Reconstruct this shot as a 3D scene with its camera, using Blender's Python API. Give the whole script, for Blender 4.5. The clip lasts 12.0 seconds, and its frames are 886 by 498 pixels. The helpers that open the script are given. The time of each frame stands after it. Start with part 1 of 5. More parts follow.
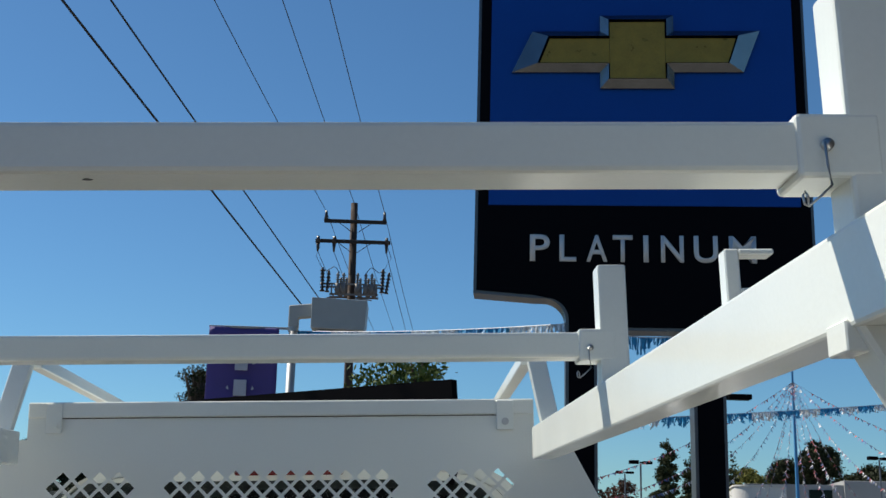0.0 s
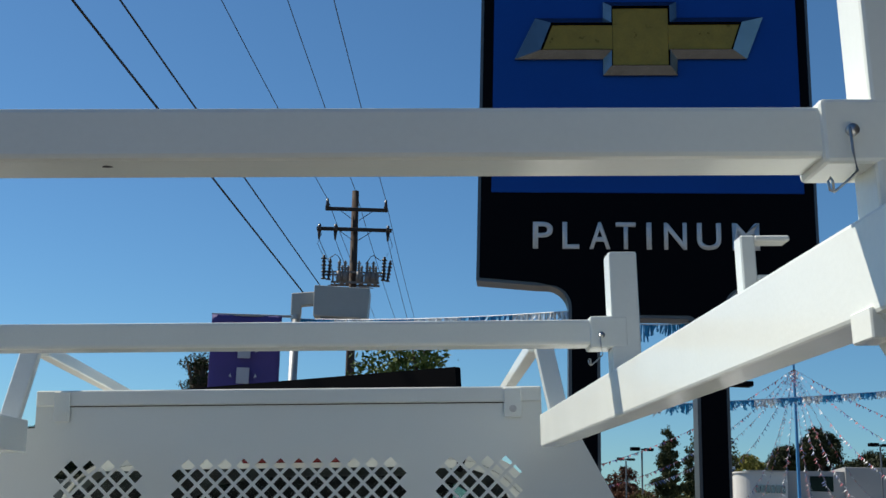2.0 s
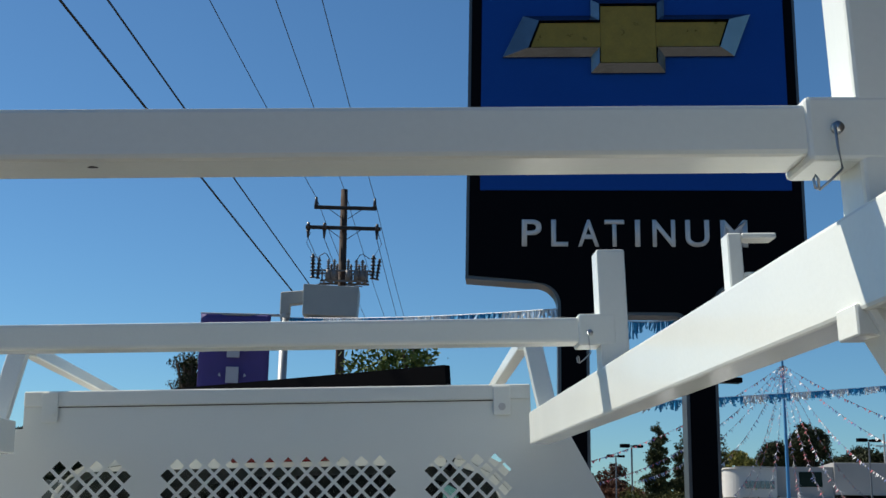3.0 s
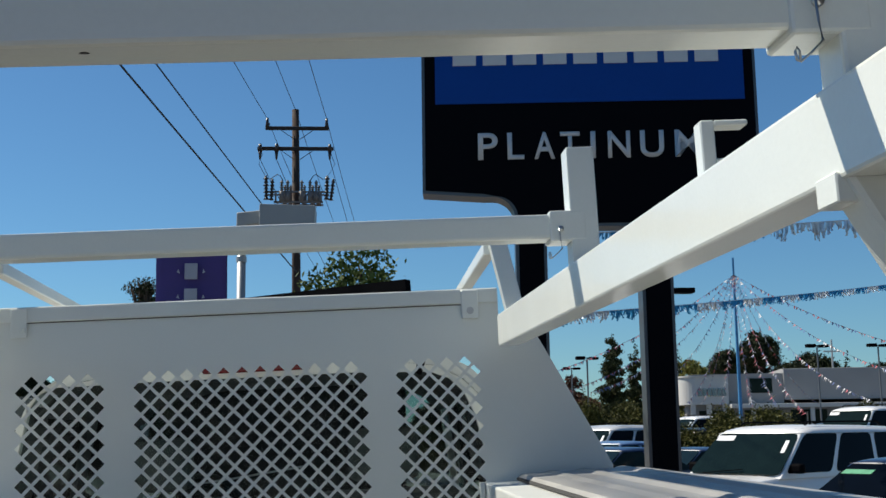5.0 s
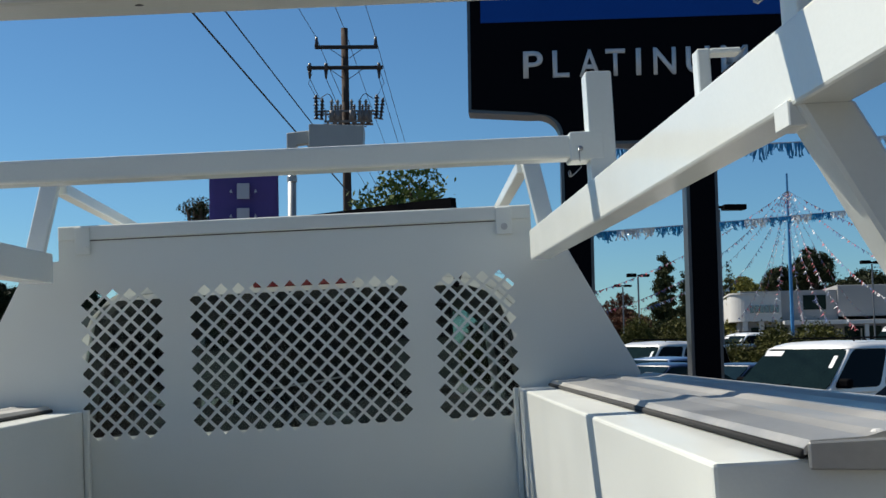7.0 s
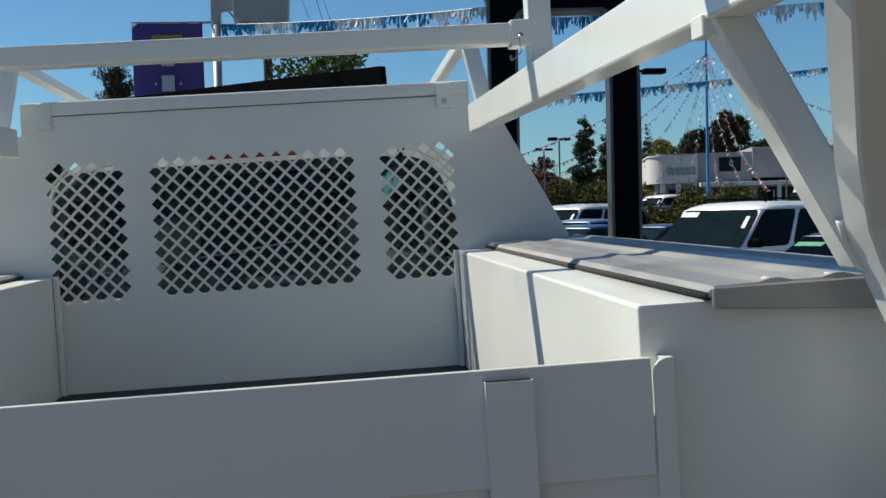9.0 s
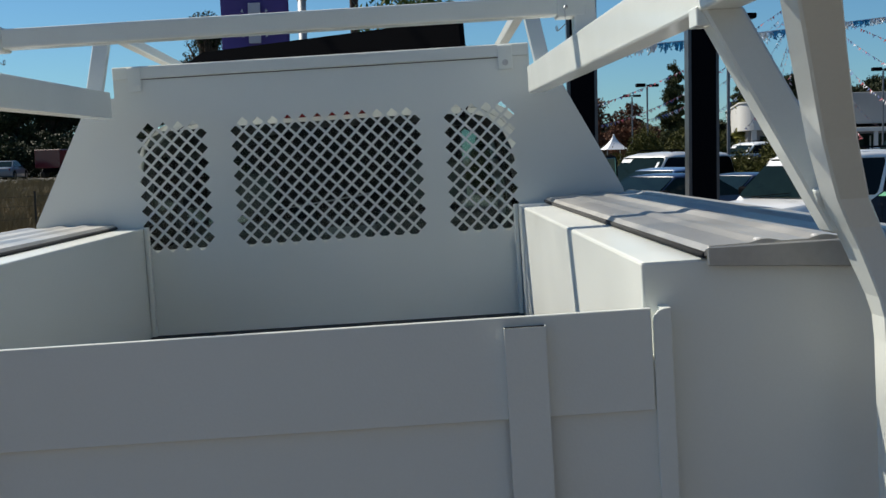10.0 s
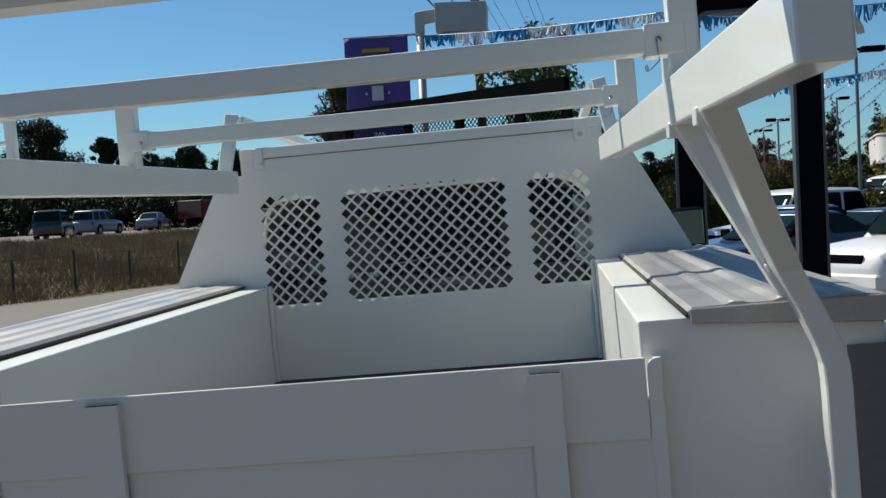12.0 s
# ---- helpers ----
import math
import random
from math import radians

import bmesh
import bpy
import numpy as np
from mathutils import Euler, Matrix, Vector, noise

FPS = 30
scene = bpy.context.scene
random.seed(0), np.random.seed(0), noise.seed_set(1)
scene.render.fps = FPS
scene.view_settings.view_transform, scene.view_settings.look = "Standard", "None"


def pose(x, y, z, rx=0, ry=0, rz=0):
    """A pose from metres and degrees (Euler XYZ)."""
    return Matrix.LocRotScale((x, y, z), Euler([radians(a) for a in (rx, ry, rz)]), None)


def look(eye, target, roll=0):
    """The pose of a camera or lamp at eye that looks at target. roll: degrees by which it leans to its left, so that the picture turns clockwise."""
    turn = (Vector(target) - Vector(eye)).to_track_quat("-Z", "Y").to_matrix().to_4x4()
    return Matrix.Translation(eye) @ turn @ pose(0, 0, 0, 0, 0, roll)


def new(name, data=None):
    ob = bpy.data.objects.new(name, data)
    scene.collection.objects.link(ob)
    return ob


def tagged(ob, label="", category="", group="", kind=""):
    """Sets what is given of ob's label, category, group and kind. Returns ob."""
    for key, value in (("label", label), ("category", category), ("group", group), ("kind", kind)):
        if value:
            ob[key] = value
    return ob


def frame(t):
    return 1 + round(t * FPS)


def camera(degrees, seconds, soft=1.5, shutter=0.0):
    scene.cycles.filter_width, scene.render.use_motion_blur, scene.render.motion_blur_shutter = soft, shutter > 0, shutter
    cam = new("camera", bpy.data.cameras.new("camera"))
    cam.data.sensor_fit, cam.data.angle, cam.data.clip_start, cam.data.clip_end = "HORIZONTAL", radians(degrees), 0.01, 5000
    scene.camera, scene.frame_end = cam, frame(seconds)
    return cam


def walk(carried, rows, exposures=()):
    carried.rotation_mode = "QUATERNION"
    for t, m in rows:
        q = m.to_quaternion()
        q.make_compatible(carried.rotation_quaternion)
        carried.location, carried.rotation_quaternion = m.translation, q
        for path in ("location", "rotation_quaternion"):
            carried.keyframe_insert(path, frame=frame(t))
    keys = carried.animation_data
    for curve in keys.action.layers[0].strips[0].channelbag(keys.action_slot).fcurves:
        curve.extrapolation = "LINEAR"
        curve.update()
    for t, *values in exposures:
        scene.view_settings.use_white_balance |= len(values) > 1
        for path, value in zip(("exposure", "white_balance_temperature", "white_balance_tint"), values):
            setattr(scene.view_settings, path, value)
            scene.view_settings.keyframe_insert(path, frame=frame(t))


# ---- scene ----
cam = camera(42.80, 12.0)
# The truck stands on ground that falls to its left; the path was taken in the truck's own axes.
LEAN = pose(0, 0, 0, 0, -2.2, 0)
PATH = [
    (0, (0.3408, -3.134, 1.73), (0.4054, -1.193, 2.206), -0.67),
    (0.5, (0.3329, -3.134, 1.732), (0.4028, -1.194, 2.213), -0.59),
    (1, (0.3231, -3.129, 1.732), (0.3948, -1.188, 2.211), -0.71),
    (1.5, (0.3224, -3.128, 1.734), (0.3991, -1.186, 2.21), -0.84),
    (2, (0.323, -3.128, 1.731), (0.386, -1.181, 2.186), -0.77),
    (2.5, (0.3243, -3.12, 1.732), (0.4076, -1.175, 2.193), -1.21),
    (3, (0.3251, -3.128, 1.732), (0.4071, -1.182, 2.183), -1.16),
    (3.2, (0.3223, -3.128, 1.732), (0.3951, -1.178, 2.167), -1.13),
    (5, (0.289, -3.14, 1.695), (0.449, -1.171, 2.003), -2.96),
    (5.5, (0.278, -3.143, 1.68), (0.467, -1.168, 1.935), -2.26),
    (6, (0.291, -3.177, 1.674), (0.476, -1.2, 1.91), -2.00),
    (6.5, (0.315, -3.249, 1.671), (0.412, -1.262, 1.877), -2.33),
    (6.7, (0.325, -3.276, 1.669), (0.383, -1.286, 1.859), -2.83),
    (8.3, (0.265, -3.451, 1.678), (0.416, -1.457, 1.745), -4.00),
    (8.5, (0.251, -3.497, 1.678), (0.43, -1.505, 1.71), -3.31),
    (9, (0.243, -3.569, 1.68), (0.43, -1.579, 1.603), -3.62),
    (9.5, (0.264, -3.666, 1.691), (0.369, -1.672, 1.572), -3.44),
    (10, (0.312, -3.793, 1.707), (0.34, -1.799, 1.546), -3.61),
    (10.5, (0.329, -3.92, 1.706), (0.349, -1.925, 1.578), -3.60),
    (11, (0.329, -4.099, 1.75), (0.335, -2.102, 1.639), -2.87),
    (11.5, (0.341, -4.205, 1.784), (0.307, -2.205, 1.747), -2.19),
    (12, (0.487, -4.262, 1.776), (0.288, -2.273, 1.705), -5.08),
]
walk(cam, [(t, LEAN @ look(eye, target, roll)) for t, eye, target, roll in PATH],
     [(0, 0.29), (5.5, 0.22), (9, 0.19), (10.5, 0.20), (12, 0.27)])

# ---------------------------------------------------------------- light
world = bpy.data.worlds.new("sky_world")
scene.world = world
world.use_nodes = True
_nt = world.node_tree
_sky = _nt.nodes.new("ShaderNodeTexSky")
_sky.sky_type = "NISHITA"
_sky.sun_disc = False
SUN_TO = Vector((-0.748, 0.452, 1.0)).normalized()      # towards the sun
_sky.sun_elevation = math.asin(SUN_TO.z)
_sky.sun_rotation = math.atan2(SUN_TO.x, SUN_TO.y)
_sky.altitude, _sky.air_density, _sky.dust_density, _sky.ozone_density = 300, 1.0, 0.25, 3.5
_nt.nodes["Background"].inputs["Strength"].default_value = 0.066
_tint = _nt.nodes.new("ShaderNodeMix")
_tint.data_type, _tint.blend_type = "RGBA", "MULTIPLY"
_tint.inputs[0].default_value = 1.0
_tint.inputs[7].default_value = (0.65, 1.0, 1.18, 1)     # clear, dry, azure air
_nt.links.new(_sky.outputs["Color"], _tint.inputs[6])
_nt.links.new(_tint.outputs[2], _nt.nodes["Background"].inputs["Color"])
_sun = bpy.data.lights.new("sun", "SUN")
_sun.energy, _sun.angle, _sun.color = 5.0, radians(0.55), (1.0, 0.93, 0.80)
sun = new("sun", _sun)
sun.matrix_world = look(SUN_TO * 40, (0, 0, 0))


# ---------------------------------------------------------------- materials
def mat(name, color, rough=0.5, metal=0.0, vary=0.08, scale=6.0, fine=60.0, bump=0.0, rvary=0.1, rand=0.0, spec=None, coat=0.0, dents=0.0):
    """A surface with two scales of colour variation, uneven gloss and a fine relief, in object space."""
    m = bpy.data.materials.new(name)
    m.use_nodes = True
    nt = m.node_tree
    N, L = nt.nodes, nt.links
    b = N["Principled BSDF"]
    b.inputs["Metallic"].default_value = metal
    if spec is not None:
        b.inputs["Specular IOR Level"].default_value = spec
    if coat:
        b.inputs["Coat Weight"].default_value = coat
        b.inputs["Coat Roughness"].default_value = 0.08
    tc = N.new("ShaderNodeTexCoord")
    n1 = N.new("ShaderNodeTexNoise"); n1.inputs["Scale"].default_value = scale; n1.inputs["Detail"].default_value = 5
    n2 = N.new("ShaderNodeTexNoise"); n2.inputs["Scale"].default_value = fine; n2.inputs["Detail"].default_value = 3
    L.new(tc.outputs["Object"], n1.inputs["Vector"]); L.new(tc.outputs["Object"], n2.inputs["Vector"])
    mixn = N.new("ShaderNodeMath"); mixn.operation = "MULTIPLY_ADD"
    mixn.inputs[1].default_value = 0.6
    L.new(n1.outputs["Fac"], mixn.inputs[0])
    m2 = N.new("ShaderNodeMath"); m2.operation = "MULTIPLY"; m2.inputs[1].default_value = 0.4
    L.new(n2.outputs["Fac"], m2.inputs[0]); L.new(m2.outputs[0], mixn.inputs[2])
    ramp = N.new("ShaderNodeMapRange")
    ramp.inputs["From Min"].default_value, ramp.inputs["From Max"].default_value = 0.3, 0.7
    ramp.inputs["To Min"].default_value, ramp.inputs["To Max"].default_value = 1 - vary, 1 + vary
    L.new(mixn.outputs[0], ramp.inputs["Value"])
    val = ramp.outputs["Result"]
    if rand:
        oi = N.new("ShaderNodeObjectInfo")
        rr = N.new("ShaderNodeMapRange")
        rr.inputs["To Min"].default_value, rr.inputs["To Max"].default_value = 1 - rand, 1 + rand
        L.new(oi.outputs["Random"], rr.inputs["Value"])
        mm = N.new("ShaderNodeMath"); mm.operation = "MULTIPLY"
        L.new(val, mm.inputs[0]); L.new(rr.outputs["Result"], mm.inputs[1]); val = mm.outputs[0]
    mul = N.new("ShaderNodeVectorMath"); mul.operation = "SCALE"
    mul.inputs[0].default_value = color[:3]
    L.new(val, mul.inputs["Scale"]); L.new(mul.outputs["Vector"], b.inputs["Base Color"])
    r = N.new("ShaderNodeMapRange")
    r.inputs["From Min"].default_value, r.inputs["From Max"].default_value = 0.3, 0.7
    r.inputs["To Min"].default_value, r.inputs["To Max"].default_value = max(0.02, rough * (1 - rvary)), min(1, rough * (1 + rvary))
    L.new(n1.outputs["Fac"], r.inputs["Value"]); L.new(r.outputs["Result"], b.inputs["Roughness"])
    if bump:
        bp = N.new("ShaderNodeBump"); bp.inputs["Strength"].default_value = 0.5; bp.inputs["Distance"].default_value = bump
        L.new(n2.outputs["Fac"], bp.inputs["Height"]); L.new(bp.outputs["Normal"], b.inputs["Normal"])
        if dents:                                      # sheet metal that is not quite flat
            n3 = N.new("ShaderNodeTexNoise"); n3.inputs["Scale"].default_value = 3.2; n3.inputs["Detail"].default_value = 1
            L.new(tc.outputs["Object"], n3.inputs["Vector"])
            bd = N.new("ShaderNodeBump"); bd.inputs["Strength"].default_value = 1.0; bd.inputs["Distance"].default_value = dents
            L.new(n3.outputs["Fac"], bd.inputs["Height"]); L.new(bd.outputs["Normal"], bp.inputs["Normal"])
            if coat:
                L.new(bd.outputs["Normal"], b.inputs["Coat Normal"])
    return m


def leaf_mat(name, c1, c2, rough=0.6):
    """Foliage: each leaf or clump takes its own tone."""
    m = bpy.data.materials.new(name)
    m.use_nodes = True
    N, L = m.node_tree.nodes, m.node_tree.links
    b = N["Principled BSDF"]
    g = N.new("ShaderNodeNewGeometry")
    cr = N.new("ShaderNodeValToRGB")
    cr.color_ramp.elements[0].color, cr.color_ramp.elements[1].color = (*c1, 1), (*c2, 1)
    L.new(g.outputs["Random Per Island"], cr.inputs["Fac"]); L.new(cr.outputs["Color"], b.inputs["Base Color"])
    b.inputs["Roughness"].default_value = rough
    b.inputs["Specular IOR Level"].default_value = 0.12
    return m


def glass_mat(name, tint, rough=0.02, ior=1.45):
    m = bpy.data.materials.new(name)
    m.use_nodes = True
    b = m.node_tree.nodes["Principled BSDF"]
    b.inputs["Base Color"].default_value = (*tint, 1)
    b.inputs["Roughness"].default_value = rough
    b.inputs["Transmission Weight"].default_value = 1.0
    b.inputs["IOR"].default_value = ior
    return m


WHITE = mat("white_enamel", (0.80, 0.822, 0.775), 0.30, vary=0.02, rvary=0.05, scale=3.0, fine=220, bump=0.0004, coat=0.15, dents=0.008)
WHITE_RACK = mat("white_rack_paint", (0.81, 0.838, 0.785), 0.26, vary=0.025, rvary=0.05, scale=5.0, fine=160, bump=0.0003, coat=0.3)
ALU = mat("mill_aluminium", (0.46, 0.452, 0.428), 0.42, metal=0.45, vary=0.10, scale=4, fine=90, bump=0.0006, rvary=0.25)
SEAL = mat("black_rubber", (0.03, 0.03, 0.03), 0.8, vary=0.2)
STEEL = mat("zinc_steel", (0.55, 0.55, 0.54), 0.35, metal=1.0, vary=0.1, scale=40)
BEDFLOOR = mat("dark_bed_steel", (0.03, 0.028, 0.027), 0.75, vary=0.35, scale=9, fine=70, bump=0.002)
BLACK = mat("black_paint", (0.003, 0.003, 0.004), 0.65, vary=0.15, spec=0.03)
SIGNBLACK = mat("sign_black_face", (0.003, 0.003, 0.005), 0.5, vary=0.12, scale=3, spec=0.04)
SIGNBLUE = mat("sign_blue_face", (0.003, 0.056, 0.29), 0.42, vary=0.06, scale=2, spec=0.15)
SIGNEDGE = mat("sign_silver_return", (0.13, 0.132, 0.138), 0.38, metal=0.7, vary=0.12)
SILVER = mat("brushed_silver", (0.21, 0.225, 0.24), 0.22, metal=1.0, vary=0.18, scale=7)
GOLD = mat("gold_relief", (0.34, 0.205, 0.028), 0.30, metal=0.4, vary=0.2, scale=9)
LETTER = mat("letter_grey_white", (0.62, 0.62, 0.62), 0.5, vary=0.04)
POLEWOOD = mat("weathered_pole_wood", (0.045, 0.028, 0.021), 0.9, vary=0.3, scale=3, fine=40, bump=0.004)
ARMWOOD = mat("crossarm_wood", (0.032, 0.026, 0.024), 0.9, vary=0.3, scale=8)
PORCELAIN = mat("insulator_porcelain", (0.035, 0.026, 0.025), 0.35, vary=0.2)
SWITCHGREY = mat("weathered_switch_grey", (0.17, 0.155, 0.15), 0.6, vary=0.3, scale=9)
GREYMETAL = mat("grey_equipment", (0.42, 0.43, 0.42), 0.45, metal=0.2, vary=0.1)
WIRE = mat("black_cable", (0.02, 0.02, 0.022), 0.7, vary=0.2)
GALV = mat("galvanised_pole", (0.40, 0.42, 0.43), 0.5, metal=0.5, vary=0.12, scale=5)
LAMPBOX = mat("grey_lamp_housing", (0.40, 0.41, 0.40), 0.5, vary=0.06)
PURPLE = mat("purple_banner_cloth", (0.085, 0.060, 0.24), 0.8, vary=0.12, scale=5, fine=200, bump=0.001)
BANNERTEXT = mat("banner_print_grey", (0.50, 0.50, 0.55), 0.8, vary=0.05)
TINTED = glass_mat("tinted_window_glass", (0.40, 0.50, 0.49), ior=1.28)
SHADED = glass_mat("shaded_windshield_glass", (0.30, 0.41, 0.40), ior=1.28)
TINT = mat("dark_car_glass", (0.006, 0.013, 0.012), 0.05, vary=0.25, scale=2.5, spec=0.11)
MIRROR = mat("teal_mirror_glass", (0.16, 0.27, 0.27), 0.06, metal=1.0, vary=0.05)
PRIVACY = mat("black_privacy_glass", (0.002, 0.003, 0.005), 0.06, vary=0.2, scale=2.5, spec=0.05)
HEADLAMP = mat("clear_headlamp", (0.45, 0.47, 0.48), 0.12, vary=0.3, scale=14, coat=1.0)
REDLENS = mat("red_lens", (0.14, 0.006, 0.008), 0.25, vary=0.1)
DARKTRIM = mat("dark_cab_trim", (0.035, 0.036, 0.038), 0.7, vary=0.25)
TYRE = mat("tyre_rubber", (0.02, 0.02, 0.02), 0.85, vary=0.2, fine=90, bump=0.002)
RIM = mat("alloy_rim", (0.26, 0.26, 0.27), 0.3, metal=0.9, vary=0.1)
ASPHALT = mat("sunlit_pale_asphalt", (0.155, 0.141, 0.124), 0.92, vary=0.22, scale=0.35, fine=25, bump=0.006)
BOUNCECUT = mat("bounce_cut_ground", (0.122, 0.114, 0.107), 0.92, vary=0.25, scale=0.6, fine=25, bump=0.006)
DRYGRASS = leaf_mat("dry_weeds", (0.155, 0.12, 0.06), (0.215, 0.165, 0.085))
EARTH = mat("dry_earth", (0.12, 0.088, 0.04), 0.95, vary=0.35, scale=0.5, fine=12, bump=0.02)
HEDGE = leaf_mat("hedge_leaves", (0.030, 0.036, 0.009), (0.125, 0.120, 0.030))
LEAF = leaf_mat("green_leaves", (0.035, 0.065, 0.015), (0.13, 0.17, 0.045))
DARKLEAF = leaf_mat("dark_evergreen", (0.008, 0.014, 0.007), (0.046, 0.054, 0.022))
YELLOWLEAF = leaf_mat("yellow_green_leaves", (0.09, 0.10, 0.02), (0.22, 0.20, 0.05))
REDLEAF = leaf_mat("reddish_leaves", (0.06, 0.03, 0.02), (0.16, 0.07, 0.04))
CYPRESSLEAF = leaf_mat("olive_conifer", (0.016, 0.024, 0.010), (0.070, 0.078, 0.030))
CABTRIM = mat("grey_cab_trim", (0.050, 0.064, 0.063), 0.7, vary=0.3, scale=9)
BARK = mat("bark", (0.07, 0.05, 0.035), 0.95, vary=0.3, scale=8, bump=0.01)
STUCCO = mat("white_stucco", (0.56, 0.555, 0.535), 0.85, vary=0.06, scale=0.5, fine=8)
CABINETSHADE = mat("cabinet_shade_grey", (0.16, 0.168, 0.175), 0.4, vary=0.15, scale=4)
FILLWALL = mat("fill_wall_tan", (0.176, 0.165, 0.155), 0.9, vary=0.2, scale=0.7)
BLOCKWALL = mat("block_wall_dark", (0.045, 0.046, 0.048), 0.9, vary=0.25, scale=0.7)
LAMPPOLE = mat("dark_lamp_pole", (0.13, 0.14, 0.155), 0.5, vary=0.12)
GREYWALL = mat("grey_wall", (0.30, 0.30, 0.30), 0.85, vary=0.1, scale=0.5)
TINSEL_B = mat("blue_tinsel", (0.015, 0.26, 0.52), 0.5, metal=0.0, vary=0.3, scale=30)
TINSEL_S = mat("silver_tinsel", (0.70, 0.74, 0.78), 0.25, metal=0.4, vary=0.25, scale=30)
FLAGRED = mat("red_pennant", (0.45, 0.09, 0.11), 0.6, vary=0.1)
FLAGWHITE = mat("white_pennant", (0.72, 0.72, 0.74), 0.6, vary=0.1)
GREENPAPER = mat("green_price_paper", (0.10, 0.34, 0.19), 0.6, vary=0.3, scale=12)
FLAGBLUE = mat("blue_pennant", (0.09, 0.13, 0.32), 0.6, vary=0.1)
BLUEPOLE = mat("blue_painted_pole", (0.05, 0.22, 0.45), 0.5, vary=0.1)
FENCEWOOD = mat("weathered_fence_wood", (0.05, 0.042, 0.033), 0.9, vary=0.3, scale=6, bump=0.004)


def car_paint(name, color):
    return mat(name, color, 0.3, vary=0.05, scale=3, coat=0.5)


# ---------------------------------------------------------------- mesh helpers
class Geo:
    """Gathers simple solids into one mesh."""

    def __init__(self):
        self.v, self.f = [], []

    def quadbox(self, c):
        """Eight corners: bottom ring of four, then top ring of four."""
        n = len(self.v)
        self.v += [tuple(p) for p in c]
        self.f += [(n + 3, n + 2, n + 1, n), (n + 4, n + 5, n + 6, n + 7)]
        self.f += [(n + i, n + (i + 1) % 4, n + 4 + (i + 1) % 4, n + 4 + i) for i in range(4)]
        return self

    def box(self, x0, x1, y0, y1, z0, z1):
        return self.quadbox([(x0, y0, z0), (x1, y0, z0), (x1, y1, z0), (x0, y1, z0), (x0, y0, z1), (x1, y0, z1), (x1, y1, z1), (x0, y1, z1)])

    def beam(self, p, q, w, h, up=(0, 0, 1)):
        """A rectangular bar from p to q, w wide and h high."""
        p, q = Vector(p), Vector(q)
        d = (q - p).normalized()
        s = d.cross(Vector(up))
        s = s.normalized() if s.length > 1e-6 else Vector((1, 0, 0))
        u = s.cross(d).normalized()
        ring = [(-1, -1), (1, -1), (1, 1), (-1, 1)]
        return self.quadbox([e + s * (a * w / 2) + u * (b * h / 2) for e in (p, q) for a, b in ring])

    def rod(self, pts, r, n=8, r2=None):
        """A round rod along pts, tapering from r to r2."""
        pts = [Vector(p) for p in pts]
        base = len(self.v)
        for i, p in enumerate(pts):
            d = (pts[min(i + 1, len(pts) - 1)] - pts[max(i - 1, 0)]).normalized()
            s = d.cross(Vector((0, 0, 1)) if abs(d.z) < 0.95 else Vector((1, 0, 0))).normalized()
            u = s.cross(d)
            k = i / max(1, len(pts) - 1)
            rr = r if r2 is None else r + (r2 - r) * k
            self.v += [tuple(p + s * (rr * math.cos(2 * math.pi * j / n)) + u * (rr * math.sin(2 * math.pi * j / n))) for j in range(n)]
        for i in range(len(pts) - 1):
            for j in range(n):
                a, b = base + i * n + j, base + i * n + (j + 1) % n
                self.f.append((a, b, b + n, a + n))
        self.f.append(tuple(base + j for j in range(n))[::-1])
        self.f.append(tuple(base + (len(pts) - 1) * n + j for j in range(n)))
        return self

    def prism(self, poly, axis, a0, a1):
        """A polygon swept along an axis from a0 to a1; poly gives the other two coordinates in x, y, z order."""
        n, m = len(self.v), len(poly)
        for a in (a0, a1):
            for p, q in poly:
                self.v.append({"x": (a, p, q), "y": (p, a, q), "z": (p, q, a)}[axis])
        self.f += [tuple(range(n, n + m)), tuple(range(n + 2 * m - 1, n + m - 1, -1))]
        self.f += [(n + i, n + m + i, n + m + (i + 1) % m, n + (i + 1) % m) for i in range(m)]
        return self

    def mesh(self, name, bevel=0.0, smooth=False, segments=1):
        me = bpy.data.meshes.new(name)
        me.from_pydata(self.v, [], self.f)
        if len(self.f) >= 4000 and not bevel:
            return me
        bm = bmesh.new()
        bm.from_mesh(me)
        if len(self.f) < 4000:
            bmesh.ops.recalc_face_normals(bm, faces=bm.faces)
        if bevel:
            ed = [e for e in bm.edges if len(e.link_faces) == 2 and e.calc_face_angle(0) > 0.5]
            bmesh.ops.bevel(bm, geom=ed, offset=bevel, segments=segments, affect="EDGES", profile=0.5)
        for f in bm.faces:
            f.smooth = smooth
        bm.to_mesh(me)
        bm.free()
        return me


def part(name, geo, material, parent=None, label="", bevel=0.0, smooth=False, segments=1, **tags):
    me = geo.mesh(name, bevel, smooth, segments) if isinstance(geo, Geo) else geo
    me.materials.clear()
    me.materials.append(material)
    ob = new(name, me)
    ob.parent = parent
    return tagged(ob, label=label, **tags)


def thing(name, label, category, m=None, group="", kind=""):
    ob = new(name)
    ob.empty_display_size = 0.2
    if m is not None:
        ob.matrix_world = m
    return tagged(ob, label, category, group, kind)


